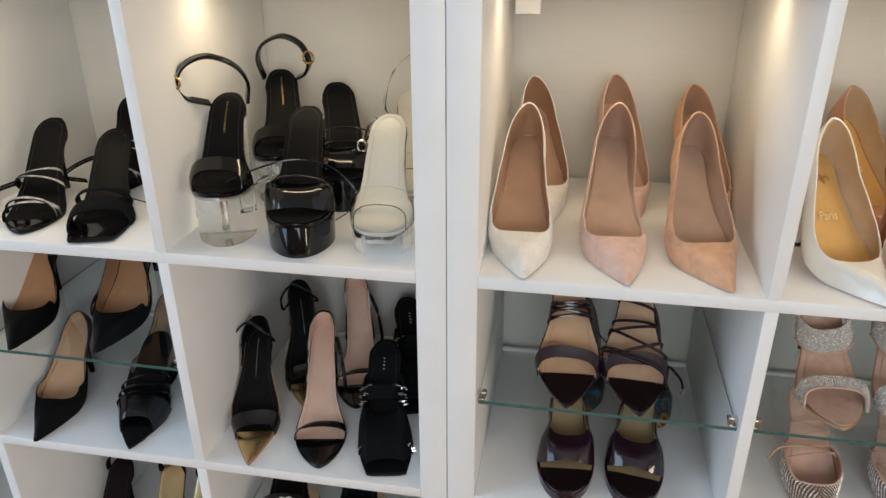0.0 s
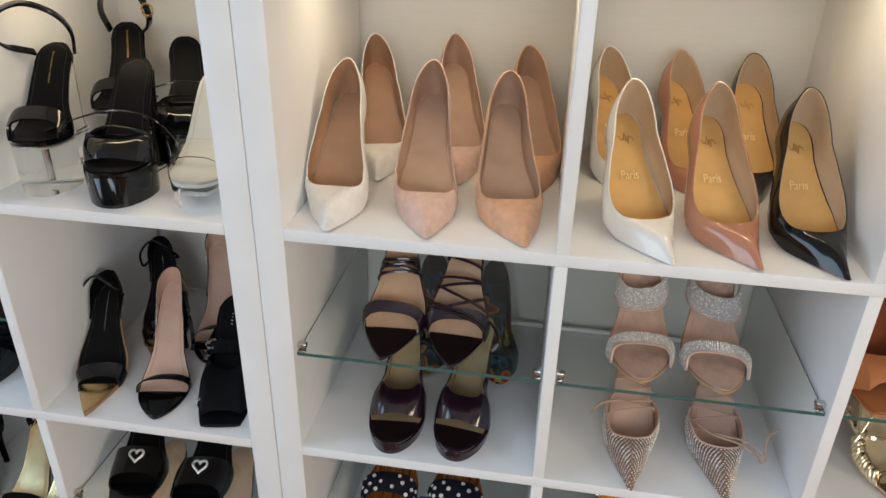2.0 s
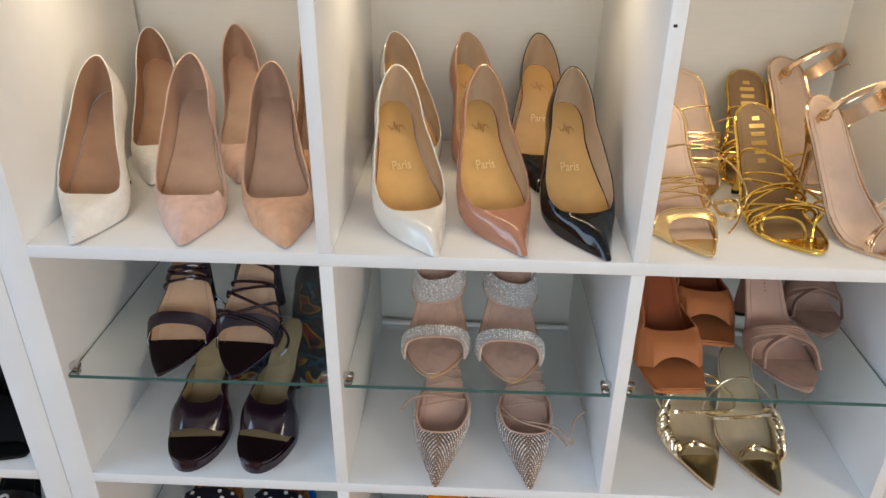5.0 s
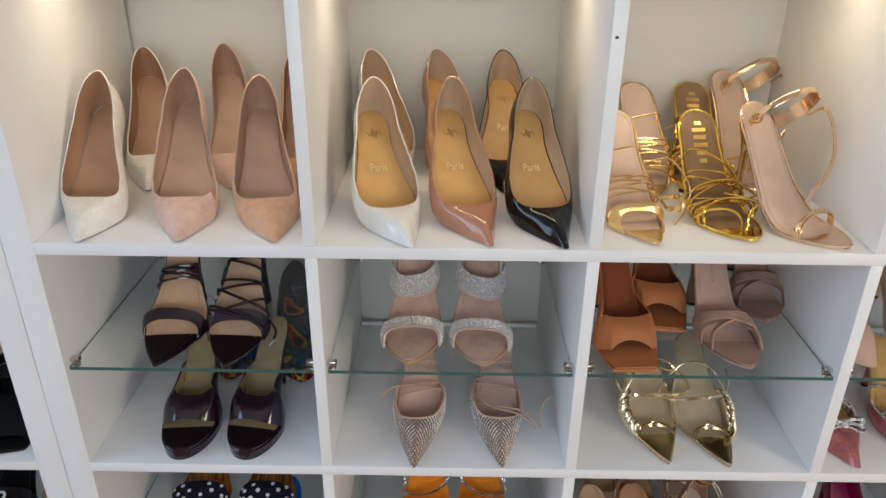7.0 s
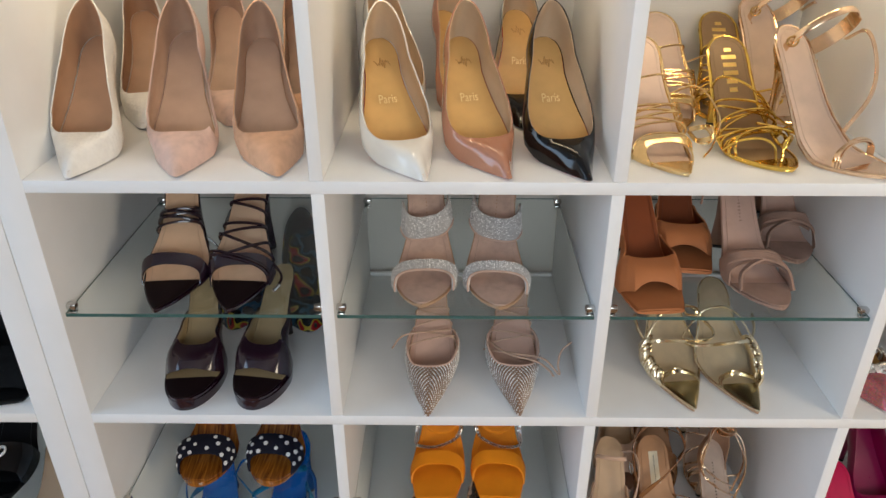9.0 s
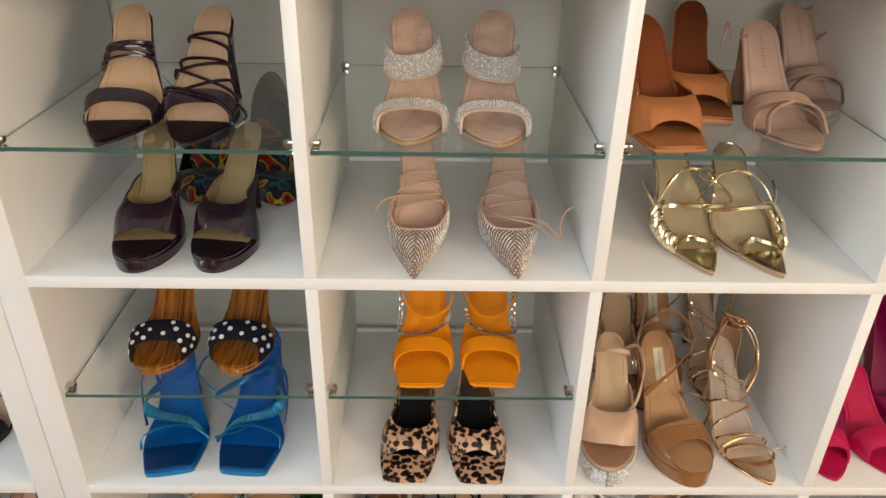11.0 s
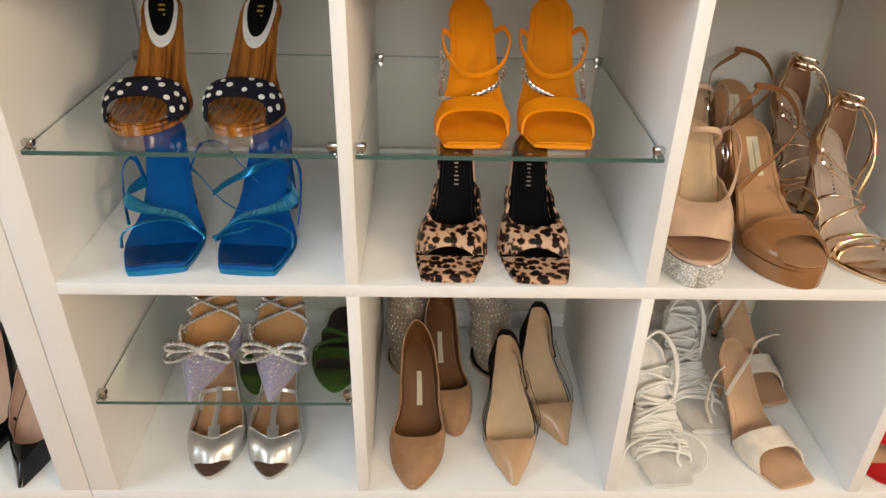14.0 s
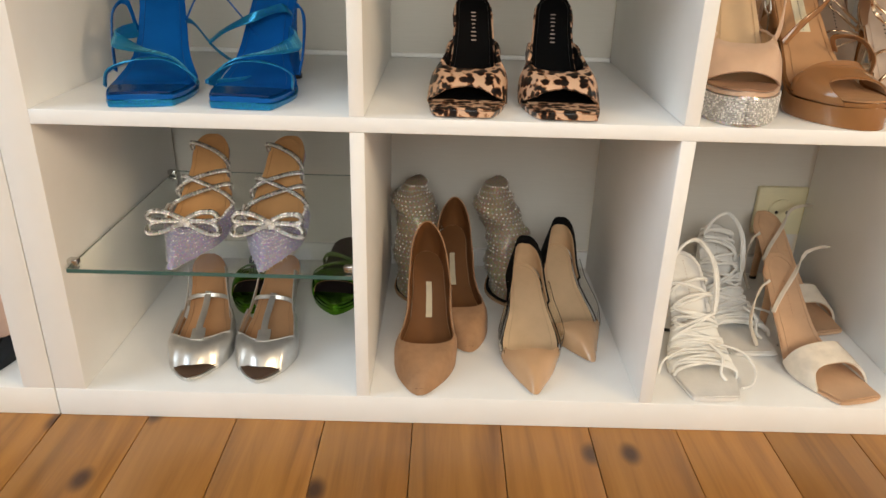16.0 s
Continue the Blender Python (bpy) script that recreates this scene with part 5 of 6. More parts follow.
# magenta and red shoes of the fourth column
MAGENTA = surf("magenta_satin", (0.25, 0.001, 0.06), 0.3, var=0.1, bump=0.05, bscale=900)
CERISE = surf("cerise_satin", (0.50, 0.004, 0.07), 0.4, var=0.1, bump=0.05)
RED = suede("red_suede", (0.50, 0.006, 0.008))
for at, yaw, side in (((1.185, 0.085), 2, 1), ((1.29, 0.09), 0, -1)):
    pump("magenta satin pointed pump", (*at, C_), yaw, side, MAGENTA, MAGENTA, MAGENTA, BLACK_SOLE, MAGENTA, "magenta pumps", h=0.12)
for at, yaw, side in (((1.130, 0.010), 0, -1), ((1.235, 0.010), 0, 1)):
    s = Shoe("sandal", "cerise satin sandal with a wide toe band", (*at, C_), yaw, L=0.195, h=0.075, toe="almond", side=side, group="cerise sandals", W=0.037)
    s.base(CERISE, CERISE, CERISE, "stiletto")
    s.band("toe_band", CERISE, 0.18, 0.40, 0.024, 0.034, CERISE, c0=0.05, c1=0.0, th=0.0025, puff=0.003)

# --- right unit, row D
D_, DG = ROWZ["D"], ROWZ["D"] + GLASS_UP
GR = "lilac bow mules"
WARM_TAN = leather("orange_tan_insole", (0.55, 0.30, 0.13), 0.35)
LILAC = glitter("lilac_glitter", (0.33, 0.30, 0.42), 1000, 0.12)
for k, (at, yaw, side) in enumerate((((0.162, 0.008), 1.0, -1), ((0.267, 0.008), -1.0, 1))):
    s = Shoe("mule", "lilac glitter pointed mule with a crystal bow and ankle straps", (*at, DG), yaw, L=0.205, h=0.106, toe="sharp", side=side, group=GR, W=0.036)
    s.base(WARM_TAN, TAN_SOLE, LILAC, "stiletto")
    P = s.closed_upper(LILAC, TAN_LINING, sv=0.31, sq=0.50, Hv=0.027, back=0.56, side_h=(0.024, 0.012, 0.01, 0.01))
    raw_part("crystal_cover", gems(np.concatenate([P[:, -1], (P[1:, -1] + P[:-1, -1]) / 2]), np.tile(np.array((0, -0.3, 1.0)), (2 * len(P) - 1, 1)), 0.0019), STONE, s.root)
    Q = P.repeat(2, axis=0)
    s.stones(Q[4:-4] + np.random.uniform(-0.0015, 0.0015, Q[4:-4].shape) * np.array((1, 1, 0.2)), 0.0009, skip=0.5, name="glitter_fleck")
    crystal_bow(s, (0.275, 0.0, 0.034), 0.038)
    for a, b in ((0.62, 0.07), (0.66, -0.06), (0.70, 0.05), (0.84, -0.05)):
        crystal_cord(s, spline([s.F(*c) for c in s.hoop(a, 0.020, 1.25, 0, b, 13)], 5), "crystal_strap", r=0.0027)

GR = "silver peep toes"
for at, yaw, side in (((0.160, 0.018), 9.0, -1), ((0.245, 0.018), -4.0, 1)):
    s = Shoe("sandal", "silver metallic peep-toe sandal with a T-strap", (*at, D_), yaw, L=0.20, h=0.085, toe="almond", side=side, group=GR, W=0.037)
    s.base(TAN_INS, SILVER, SILVER, "stiletto", pad=leather("dark_toe_insole", (0.10, 0.06, 0.04)), pad_to=0.2)
    P = s.closed_upper(SILVER, TAN_INS, sv=0.27, sq=0.46, Hv=0.027, back=0.60, side_h=(0.024, 0.018, 0.01, 0.01), peep=0.13, cut=0.40, name="vamp", th=0.0018)
    part("piping", tube(P[:, -1], 0.0011, 5), SILVER, s.root, "raised silver edge")
    for w_, t in ((0.017, ((0.26, 0.0, 0.027), (0.31, 0.0, 0.030), (0.37, -0.02, 0.032))), (0.0085, ((0.33, 0.0, 0.0305), (0.42, -0.04, 0.033), (0.56, 0.0, 0.030), (0.68, 0.1, 0.027)))):
        s.strap(SILVER, t, w_, 0.0022, name="t_strap")
    s.strap(SILVER, s.hoop(0.68, 0.026, 1.15, -0.02), 0.006, 0.002, name="ankle_strap")
    for sg in (-1, 1):
        s.strap(SILVER, [(0.40, sg * 1.02, 0.008), (0.52, sg * 1.02, 0.010), (0.66, sg * 1.02, 0.014), (0.82, sg * 1.02, 0.022)], 0.010, 0.0015, name="side_strap")

GR = "green sandals"
GREEN = metallic("metallic_green", (0.10, 0.28, 0.02), 0.18)
for at, yaw, side in (((0.190, 0.195), 2, -1), ((0.318, 0.200), -4, 1)):
    s = Shoe("sandal", "metallic green sandal with wide bands, behind the silver pair", (*at, D_), yaw, L=0.18, h=0.045, plat=0.008, toe="almond", side=side, group=GR, W=0.037)
    s.base(AUB_DARK, GREEN, GREEN, "block", platform=GREEN, pad=GREEN, pad_to=0.24)
    s.band("toe_band", GREEN, 0.22, 0.34, 0.022, 0.030, TAN_INS, c0=0.05, c1=0.03)
    s.strap(GREEN, s.hoop(0.48, 0.028, 1.15, 0, 0.06), 0.012, 0.002)
    s.strap(GREEN, s.hoop(0.58, 0.028, 1.15, 0, -0.06), 0.012, 0.002)

GR = "tan suede pumps"
TAN_SUEDE = suede("tan_suede", (0.36, 0.205, 0.115))
DARK_TAN = leather("dark_tan_lining", (0.17, 0.072, 0.027), 0.4)
for at, yaw, side in (((0.452, 0.004), 1.5, -1), ((0.517, 0.107), 5, 1)):
    s = pump("tan suede round-toed pump with a brown lining", (*at, D_), yaw, side, TAN_SUEDE, DARK_TAN, DARK_TAN, TAN_SOLE, TAN_SUEDE, GR, h=0.102, L=0.21, toe="almond", sv=0.32, W=0.036, kind="block", sides=(0.029, 0.033, 0.040, 0.054))
    part("label", s.slab(0.62, 0.80, 0.17, 0.0030, 0.0020, 6, 3), LABEL, s.root, "cream label")

GR = "clear-sided pumps"
NUDE_PATENT = patent("nude_patent", (0.52, 0.32, 0.18), 0.2)
SAND_INS = leather("sand_insole", (0.60, 0.42, 0.26))
for at, yaw, side in (((0.597, 0.012), 3.5, -1), ((0.683, 0.090), 7.5, 1)):
    s = Shoe("pump", "nude patent pointed pump with clear vinyl sides and a black heel", (*at, D_), yaw, L=0.20, h=0.088, toe="point", side=side, group=GR, W=0.037, hw=0.58)
    s.base(SAND_INS, BLACK_SOLE, BLACK_SUEDE, "stiletto")
    s.closed_upper(NUDE_PATENT, SAND_INS, sv=0.29, sq=0.38, Hv=0.027, back=0.38, side_h=(0.018, 0.018, 0.018, 0.018), name="toe_cap")
    for sg in (-1, 1):
        part("clear_side", shell(np.array([[s.F(t, sg * (1 + 0.10 * smooth(0.4, 0.6, t) * j / 4), (0.018 + 0.008 * smooth(0.4, 0.9, t)) * j / 4, 0.003) for j in range(5)] for t in s.samples(16, 0.34, 0.80)]), 0.0009, s.F(0.6, 0, 0)), VINYL, s.root, "clear vinyl side")
        part("side_binding", tube(np.array([s.F(t, sg, 0.002, 0.002) for t in s.samples(16, 0.34, 0.80)]), 0.0008, 5), BLACK_LEATHER, s.root)
    back = []
    for t, u in [(t, -1) for t in s.samples(10, 0.72, 1.0)] + [(t, 1) for t in s.samples(10, 0.72, 1.0)[::-1][1:]]:
        hh = 0.012 + 0.040 * smooth(0.72, 0.96, t)
        back.append([s.F(t, u * (1 - 0.30 * j / 5 * smooth(0.70, 0.97, t)), hh * j / 5, 0.0035) + np.array((0, 0.002 - 0.004 * (j / 5) ** 2, 0)) for j in range(6)])
    counter = part("heel_counter", shell(np.array(back), 0.0014, s.F(0.85, 0, 0)), BLACK_SUEDE, s.root, "black suede heel counter")
    part("lining", shell(np.array([[p * 0.93 + s.F(0.86, 0, 0.012) * 0.07 for p in r[:-1]] for r in back]), 0.0008, s.F(0.85, 0, 0)), SAND_INS, counter)

GR = "crystal sock boots"
MESH_GLIT = glitter("crystal_mesh", (0.36, 0.29, 0.21), 650, 0.15)
random.seed(3)
for k, (at, yaw) in enumerate((((0.445, 0.235), 0), ((0.585, 0.235), -4))):
    s = Shoe("boot", "crystal mesh sock boot, its shaft slumped, behind the pumps", (*at, D_), yaw, L=0.14, h=0.06, toe="almond", W=0.033, group=GR)
    s.base(BLACK_LEATHER, TAN_SOLE, PERSPEX, "block")
    rings = []
    for q in range(23):
        z = 0.006 + 0.0078 * q
        lean = (0.006 if k == 0 else 0.030) * smooth(6, 22, q)
        r = (0.034 + 0.0018 * math.sin(q * 1.15 + 2 * k)) * math.sqrt(max(0.25, 1 - (max(0, q - 15) / 7.6) ** 2))
        cx, cy = -lean + 0.004 * math.sin(q * 0.6 + k), 0.078 + 0.006 * math.sin(q * 0.5 + k)
        st = max(r, 0.062 - 0.034 * smooth(2, 10, q))
        rings.append([(cx + (r + 0.0020 * math.sin(3 * a + q * 1.7)) * math.cos(a), cy - (st - r) * 0.4 + (st + 0.002 * math.sin(4 * a + q)) * math.sin(a), z + 0.003 * math.sin(2 * a + q * 0.8)) for a in [2 * math.pi * i / 30 for i in range(30)]])
    part("shaft", loft(rings), MESH_GLIT, s.root, angle=70)
    pts = [np.array(p) for r in rings[1:] for p in r]
    raw_part("crystal_cover", gems(pts, [(p[0] * 30, (p[1] - 0.078) * 30, 0.2) for p in pts], 0.0019), STONE, s.root)

GR = "white laced sandals"
WHITE_LEATHER = leather("white_leather", (0.76, 0.74, 0.71), 0.45)
WHITE_CORD = surf("white_cord", (0.80, 0.79, 0.76), 0.7, bump=0.2, bscale=900)
for k, (at, yaw, side) in enumerate((((0.824, 0.004), 3.0, -1), ((0.916, 0.112), 3, 1))):
    s = Shoe("sandal", "white leather square-toed sandal wrapped in many laces", (*at, D_), yaw, L=0.205, h=0.115, toe="square", side=side, group=GR, W=0.038)
    s.base(WHITE_LEATHER, WHITE_LEATHER, WHITE_LEATHER, "slab")
    s.mark(0.76, 0.94, GREY_LINING, 0.14, 6)
    random.seed(21 + k)
    s.band("wrap", WHITE_CORD, 0.30, 0.60, 0.012, 0.016, None, th=0.002, puff=0.002, c0=0.03)
    for q in range(22):
        a = 0.27 + 0.019 * q + random.uniform(-0.008, 0.008)
        s.cord(WHITE_CORD, s.hoop(a, 0.015 + random.uniform(0, 0.006), 1.03 + random.uniform(0, 0.12), random.uniform(-0.03, 0.02), random.uniform(-0.07, 0.07)), 0.0022, name="lace")
    for q in range(4 if k == 0 else 9):
        s.cord(WHITE_CORD, s.hoop(0.70 + 0.028 * q, 0.016 + random.uniform(0, 0.006), 1.12, random.uniform(-0.04, 0.02), random.uniform(-0.04, 0.04)), 0.0025, name="lace")
    for q in range(2):
        s.cord(WHITE_CORD, [(0.64, 0.9, 0.012), (0.74, 1.15 + 0.12 * q, 0.018), (0.86, 1.15 + 0.12 * q, 0.028), (0.95, 0.8, 0.034 + 0.002 * q), (0.94, -0.2, 0.034), (0.88, -0.9, 0.024), (0.82, -1.0, 0.008)], 0.0022, name="lace_loop")
    s.cord(WHITE_CORD, [(0.40, 0.4, 0.034), (0.34, 1.2, 0.026), (0.26, 1.6, 0.012), (0.14, 1.5, 0.004), (0.10, 1.1, 0.002)], 0.0018, name="loose_end")
    s.cord(WHITE_CORD, [(0.38, 0.2, 0.034), (0.28, 0.5, 0.026), (0.20, 0.4, 0.012), (0.16, 0.55, 0.006)], 0.0022, name="loose_end")
    s.cord(WHITE_CORD, [(0.36, -0.6, 0.03), (0.30, -1.3, 0.02), (0.24, -1.6, 0.006)], 0.0018, name="loose_end")

GR = "ivory quilted mules"
IVORY = surf("ivory_quilted_leather", (0.70, 0.62, 0.52), 0.5, var=0.12, vscale=60, bump=0.6, bscale=90)
PEACH_INS = leather("peach_insole", (0.58, 0.36, 0.22), 0.3)
for k, (at, yaw, side) in enumerate((((1.008, 0.008), 15, 1), ((1.040, 0.175), 12, -1))):
    s = Shoe("sandal", "ivory quilted square-toed sandal with a peach insole and ankle strap", (*at, D_), yaw, L=0.205, h=0.118, toe="square", side=side, group=GR, W=0.038)
    s.base(PEACH_INS, PEACH_INS, PEACH_INS, "stiletto")
    s.mark(0.68, 0.84, TAN_LINING, 0.14, 6)
    s.band("vamp", IVORY, 0.16, 0.46, 0.024, 0.036, PEACH_INS, c0=0.10, c1=-0.02, th=0.003, puff=0.004)
    s.strap(IVORY, [(0.70, -1.0, 0.0), (0.74, -0.8, 0.014), (0.82, 0.1, 0.024), (0.90, 1.0, 0.03), (0.92, 2.2, 0.032), (0.92, 2.9, 0.030)], 0.006, name="ankle_strap")
    s.strap(IVORY, [(0.84, -0.9, 0.004), (0.80, -1.6, 0.0), (0.70, -1.9, -0.02), (0.60, -1.6, -0.03)], 0.005, name="ankle_strap")

GR = "red sandals"
for at, yaw, side in (((1.140, 0.012), 0, -1), ((1.245, 0.10), 0, 1)):
    s = Shoe("sandal", "red suede sandal with a T-strap and a nude insole", (*at, D_), yaw, L=0.205, h=0.10, toe="almond", side=side, group=GR, W=0.038)
    s.base(NUDE, RED, RED, "stiletto", pad=RED, pad_to=0.18)
    s.band("vamp", RED, 0.16, 0.38, 0.022, 0.032, RED, c0=0.12, c1=0.0, th=0.002)
    s.strap(RED, s.hoop(0.66, 0.028, 1.2, 0, 0.04), 0.008)
    s.strap(RED, [(0.36, 0.0, 0.032), (0.50, 0.05, 0.032), (0.62, 0.0, 0.030), (0.76, 0.0, 0.030)], 0.008, name="t_strap")
    s.strap(RED, s.hoop(0.92, 0.034, 1.1, 0.05), 0.006, name="heel_strap")
    s.cord(RED, [(0.66, -1.0, 0.01), (0.60, -1.8, 0.008), (0.5, -1.6, 0.0)], 0.002)


# --- left unit, row A
GR = "clear platform sandals"
for k, (at, yaw, side) in enumerate((((-0.309, 0.028), 10.5, 1), ((-0.290, 0.185), 17, -1))):
    s = Shoe("platform_sandal", "black patent sandal on a tall clear platform with an ankle strap", (*at, A), yaw, L=0.148 if k == 0 else 0.16, h=0.172, plat=0.068, toe="round", side=side, group=GR, W=0.037, th=0.006)
    s.base(BLACK_LEATHER, BLACK_PATENT, PERSPEX, "slab", platform=PERSPEX, pscale=0.99, tip=PERSPEX)
    s.mark(0.72, 0.92, GOLD_FOIL, 0.2, 6)
    part("platform_rim", s.slab(0.0, 0.52, 1.015, -0.0066, -0.0105, 18), SILVER, s.root, "bright rim round the top of the clear platform")
    part("platform_core", tube(np.array([s.F(0.32, -0.05, -0.010), s.F(0.32, -0.05, -0.066)]), 0.004, 8), CHROME, s.root, "metal pin inside the platform")
    s.band("toe_band", BLACK_PATENT, 0.13, 0.34, 0.024, 0.036, BLACK_LEATHER, c0=0.08, c1=0.0, th=0.002)
    m = 1 if k == 0 else -1
    seat = s.F(0.93, 0, 0)
    loop = spline([seat + np.array((m * x, y, z)) for x, y, z in ((0.026, 0.0, -0.002), (0.032, -0.012, 0.030), (0.020, -0.028, 0.056), (-0.010, -0.044, 0.070), (-0.038, -0.056, 0.060), (-0.050, -0.060, 0.036), (-0.044, -0.042, 0.014), (-0.026, -0.006, -0.002))], 8)
    part("ankle_strap", ribbon(loop, loop - loop.mean(axis=0), 0.010, 0.0045), BLACK_PATENT, s.root)
    tip = seat + np.array((m * -0.050, -0.062, 0.040))
    part("buckle", tube(np.array([tip + np.array((0.008 * math.cos(q * math.pi / 6), -0.003, 0.009 * math.sin(q * math.pi / 6))) for q in range(12)]), 0.0018, 6, True), BRASS, s.root)

GR = "black patent platforms"
for k, (at, yaw, side) in enumerate((((-0.198, 0.012), 9.5, 1), ((-0.184, 0.175), 20, -1))):
    s = Shoe("platform_sandal", "black patent platform sandal with a wide vamp and thin straps", (*at, A), yaw, L=0.185, h=0.152, plat=0.040, toe="round", side=side, group=GR, W=0.041, th=0.006, hw=0.58)
    s.base(BLACK_LEATHER, BLACK_PATENT, BLACK_PATENT, "block", platform=BLACK_PATENT)
    mule_vamp(s, BLACK_PATENT, BLACK_LEATHER, 0.38, 0.032, 0.60, 0.30, 0.45, 0.002)
    s.strap(BLACK_PATENT, s.hoop(0.47, 0.037, 1.14, -0.02), 0.008, 0.002)
    part("buckle", tube(spline([s.F(0.48, -1.42, 0.022), s.F(0.48, -0.98, 0.032), s.F(0.44, -0.98, 0.032), s.F(0.44, -1.42, 0.022)], 4, True), 0.0016, 6, True), CHROME, s.root, "chrome buckle")
    s.strap(BLACK_PATENT, [(0.62, 1.0, 0.008), (0.60, 0.7, 0.028), (0.57, -0.3, 0.040), (0.53, -1.4, 0.036), (0.49, -2.2, 0.026), (0.46, -2.7, 0.016)], 0.008, 0.002)
    s.strap(BLACK_PATENT, [(0.60, 0.9, 0.026), (0.53, 1.5, 0.030), (0.43, 1.75, 0.015), (0.35, 1.5, -0.004), (0.30, 1.08, -0.016)], 0.005, name="strap_end")

GR = "clear vinyl mules"
MILKY = surf("milky_insole", (0.52, 0.51, 0.45), 0.35, var=0.05, bump=0.03)
for k, (at, yaw, side) in enumerate((((-0.092, 0.026), 6, 1), ((-0.078, 0.175), 14, -1))):
    s = Shoe("mule", "milky white mule with a clear vinyl band and clear platform", (*at, A), yaw, L=0.18, h=0.142, plat=0.030, toe="round", side=side, group=GR, W=0.038, th=0.006)
    s.base(MILKY, MILKY, PERSPEX, "slab", platform=PERSPEX, tip=PERSPEX)
    part("platform_core", s.slab(0.06, 0.34, 0.8, -0.014, -0.020, 10), SILVER, s.root, "silver foil inside the platform")
    s.band("clear_band", VINYL, 0.14, 0.42, 0.026, 0.038, None, c0=0.06, c1=0.0, th=0.0014)
    if k == 1:
        for d in (0.0, 0.5):
            s.strap(VINYL, [(0.70, -1.0, 0.012), (0.66, -1.7 - d, 0.045 + 0.02 * d), (0.58, -2.6, 0.030), (0.50, -2.2 + d, 0.008), (0.46, -1.2, 0.020)], 0.012, 0.0016, name="ankle_strap")
        part("buckle", tube(np.array([s.F(0.56, -2.6, 0.028) + np.array((0.007 * math.cos(q * math.pi / 6), -0.003, 0.009 * math.sin(q * math.pi / 6))) for q in range(12)]), 0.0016, 6, True), CHROME, s.root, "chrome buckle")
        s.strap(VINYL, [(0.80, -1.0, 0.0), (0.78, -1.8, 0.03), (0.88, -1.4, 0.06), (0.98, 0.0, 0.066), (0.92, 1.2, 0.05), (0.86, 1.0, 0.01)], 0.011, 0.0014, name="ankle_strap")
        s.strap(VINYL, [(0.62, -1.0, 0.01), (0.58, -2.2, 0.028), (0.50, -3.2, 0.02), (0.44, -3.8, 0.004)], 0.011, 0.0014, name="strap_end")

# --- left unit, row B
GR = "gold-toed sandals"
GOLD_TOE = metallic("mirror_gold_cap", (0.80, 0.58, 0.28), 0.22)
for k, (at, yaw, side) in enumerate((((-0.303, -0.001), 13, 1), ((-0.262, 0.140), 22, -1))):
    s = Shoe("sandal", "black sandal with a mirror gold pointed toe and thin ankle strap", (*at, B), yaw, L=0.205, h=0.124, toe="sharp", side=side, group=GR, W=0.037, hw=0.54)
    s.base(BLACK_LEATHER, TAN_SOLE, GOLD, "stiletto", pad=GOLD_TOE, pad_to=0.36)
    s.mark(0.70, 0.92, STONE, 0.10, 8)
    s.band("toe_band", BLACK_PATENT, 0.32, 0.44, 0.018, 0.026, BLACK_LEATHER, c0=0.03, c1=0.03, skew=0.02, th=0.002)
    s.cord(BLACK_PATENT, [(0.90, 1.0, 0.0), (0.86, 1.35, 0.022), (0.88, 0.6, 0.042), (0.92, -0.6, 0.044), (0.88, -1.5, 0.032), (0.84, -1.5, 0.012), (0.90, -1.0, 0.0)], 0.0022, name="ankle_strap")
    part("heel_cup", shell(np.array([[s.F(t, u, 0.022 * j / 4 * smooth(0.74, 0.9, t) + 0.001 * j, 0.001) for j in range(5)] for t, u in [(t, -1) for t in s.samples(8, 0.76, 1)] + [(t, 1) for t in s.samples(8, 0.76, 1)[::-1][1:]]]), 0.0014, s.F(0.88, 0, 0)), BLACK_LEATHER, s.root)

GR = "black and pink sandals"
PINK_INS = leather("pink_insole", (0.68, 0.46, 0.35), 0.4)
for k, (at, yaw, side) in enumerate((((-0.197, 0.012), 10.5, 1), ((-0.182, 0.160), 17, -1))):
    s = Shoe("sandal", "black patent sandal with a pale pink insole", (*at, B), yaw, L=0.205, h=0.130, toe="almond", side=side, group=GR, W=0.037, hw=0.54)
    s.base(PINK_INS, BLACK_PATENT, BLACK_PATENT, "stiletto", pad=BLACK_PATENT, pad_to=0.30)
    s.mark(0.66, 0.84, LABEL, 0.2, 4)
    s.strap(BLACK_PATENT, s.hoop(0.34, 0.022, 1.08, 0.02, 0.03), 0.013, 0.002, name="toe_strap")
    rows = [[s.F(t, u * (1 - 0.08 * j / 4), (0.004 + 0.032 * smooth(0.70, 0.95, t)) * j / 4, 0.002) for j in range(5)] for t, u in [(t, -1) for t in s.samples(9, 0.66, 1)] + [(t, 1) for t in s.samples(9, 0.66, 1)[::-1][1:]]]
    cup = part("heel_cup", shell(np.array(rows), 0.0014, s.F(0.88, 0, 0)), BLACK_PATENT, s.root)
    part("lining", shell(np.array([[p * 0.94 + s.F(0.86, 0, 0.01) * 0.06 for p in r] for r in rows]), 0.0008, s.F(0.88, 0, 0)), PINK_INS, cup)
    s.strap(BLACK_PATENT, [(0.88, 1.05, 0.02), (0.78, 1.5, 0.02), (0.66, 1.6, 0.004), (0.62, 1.4, -0.01)], 0.006, name="ankle_strap")

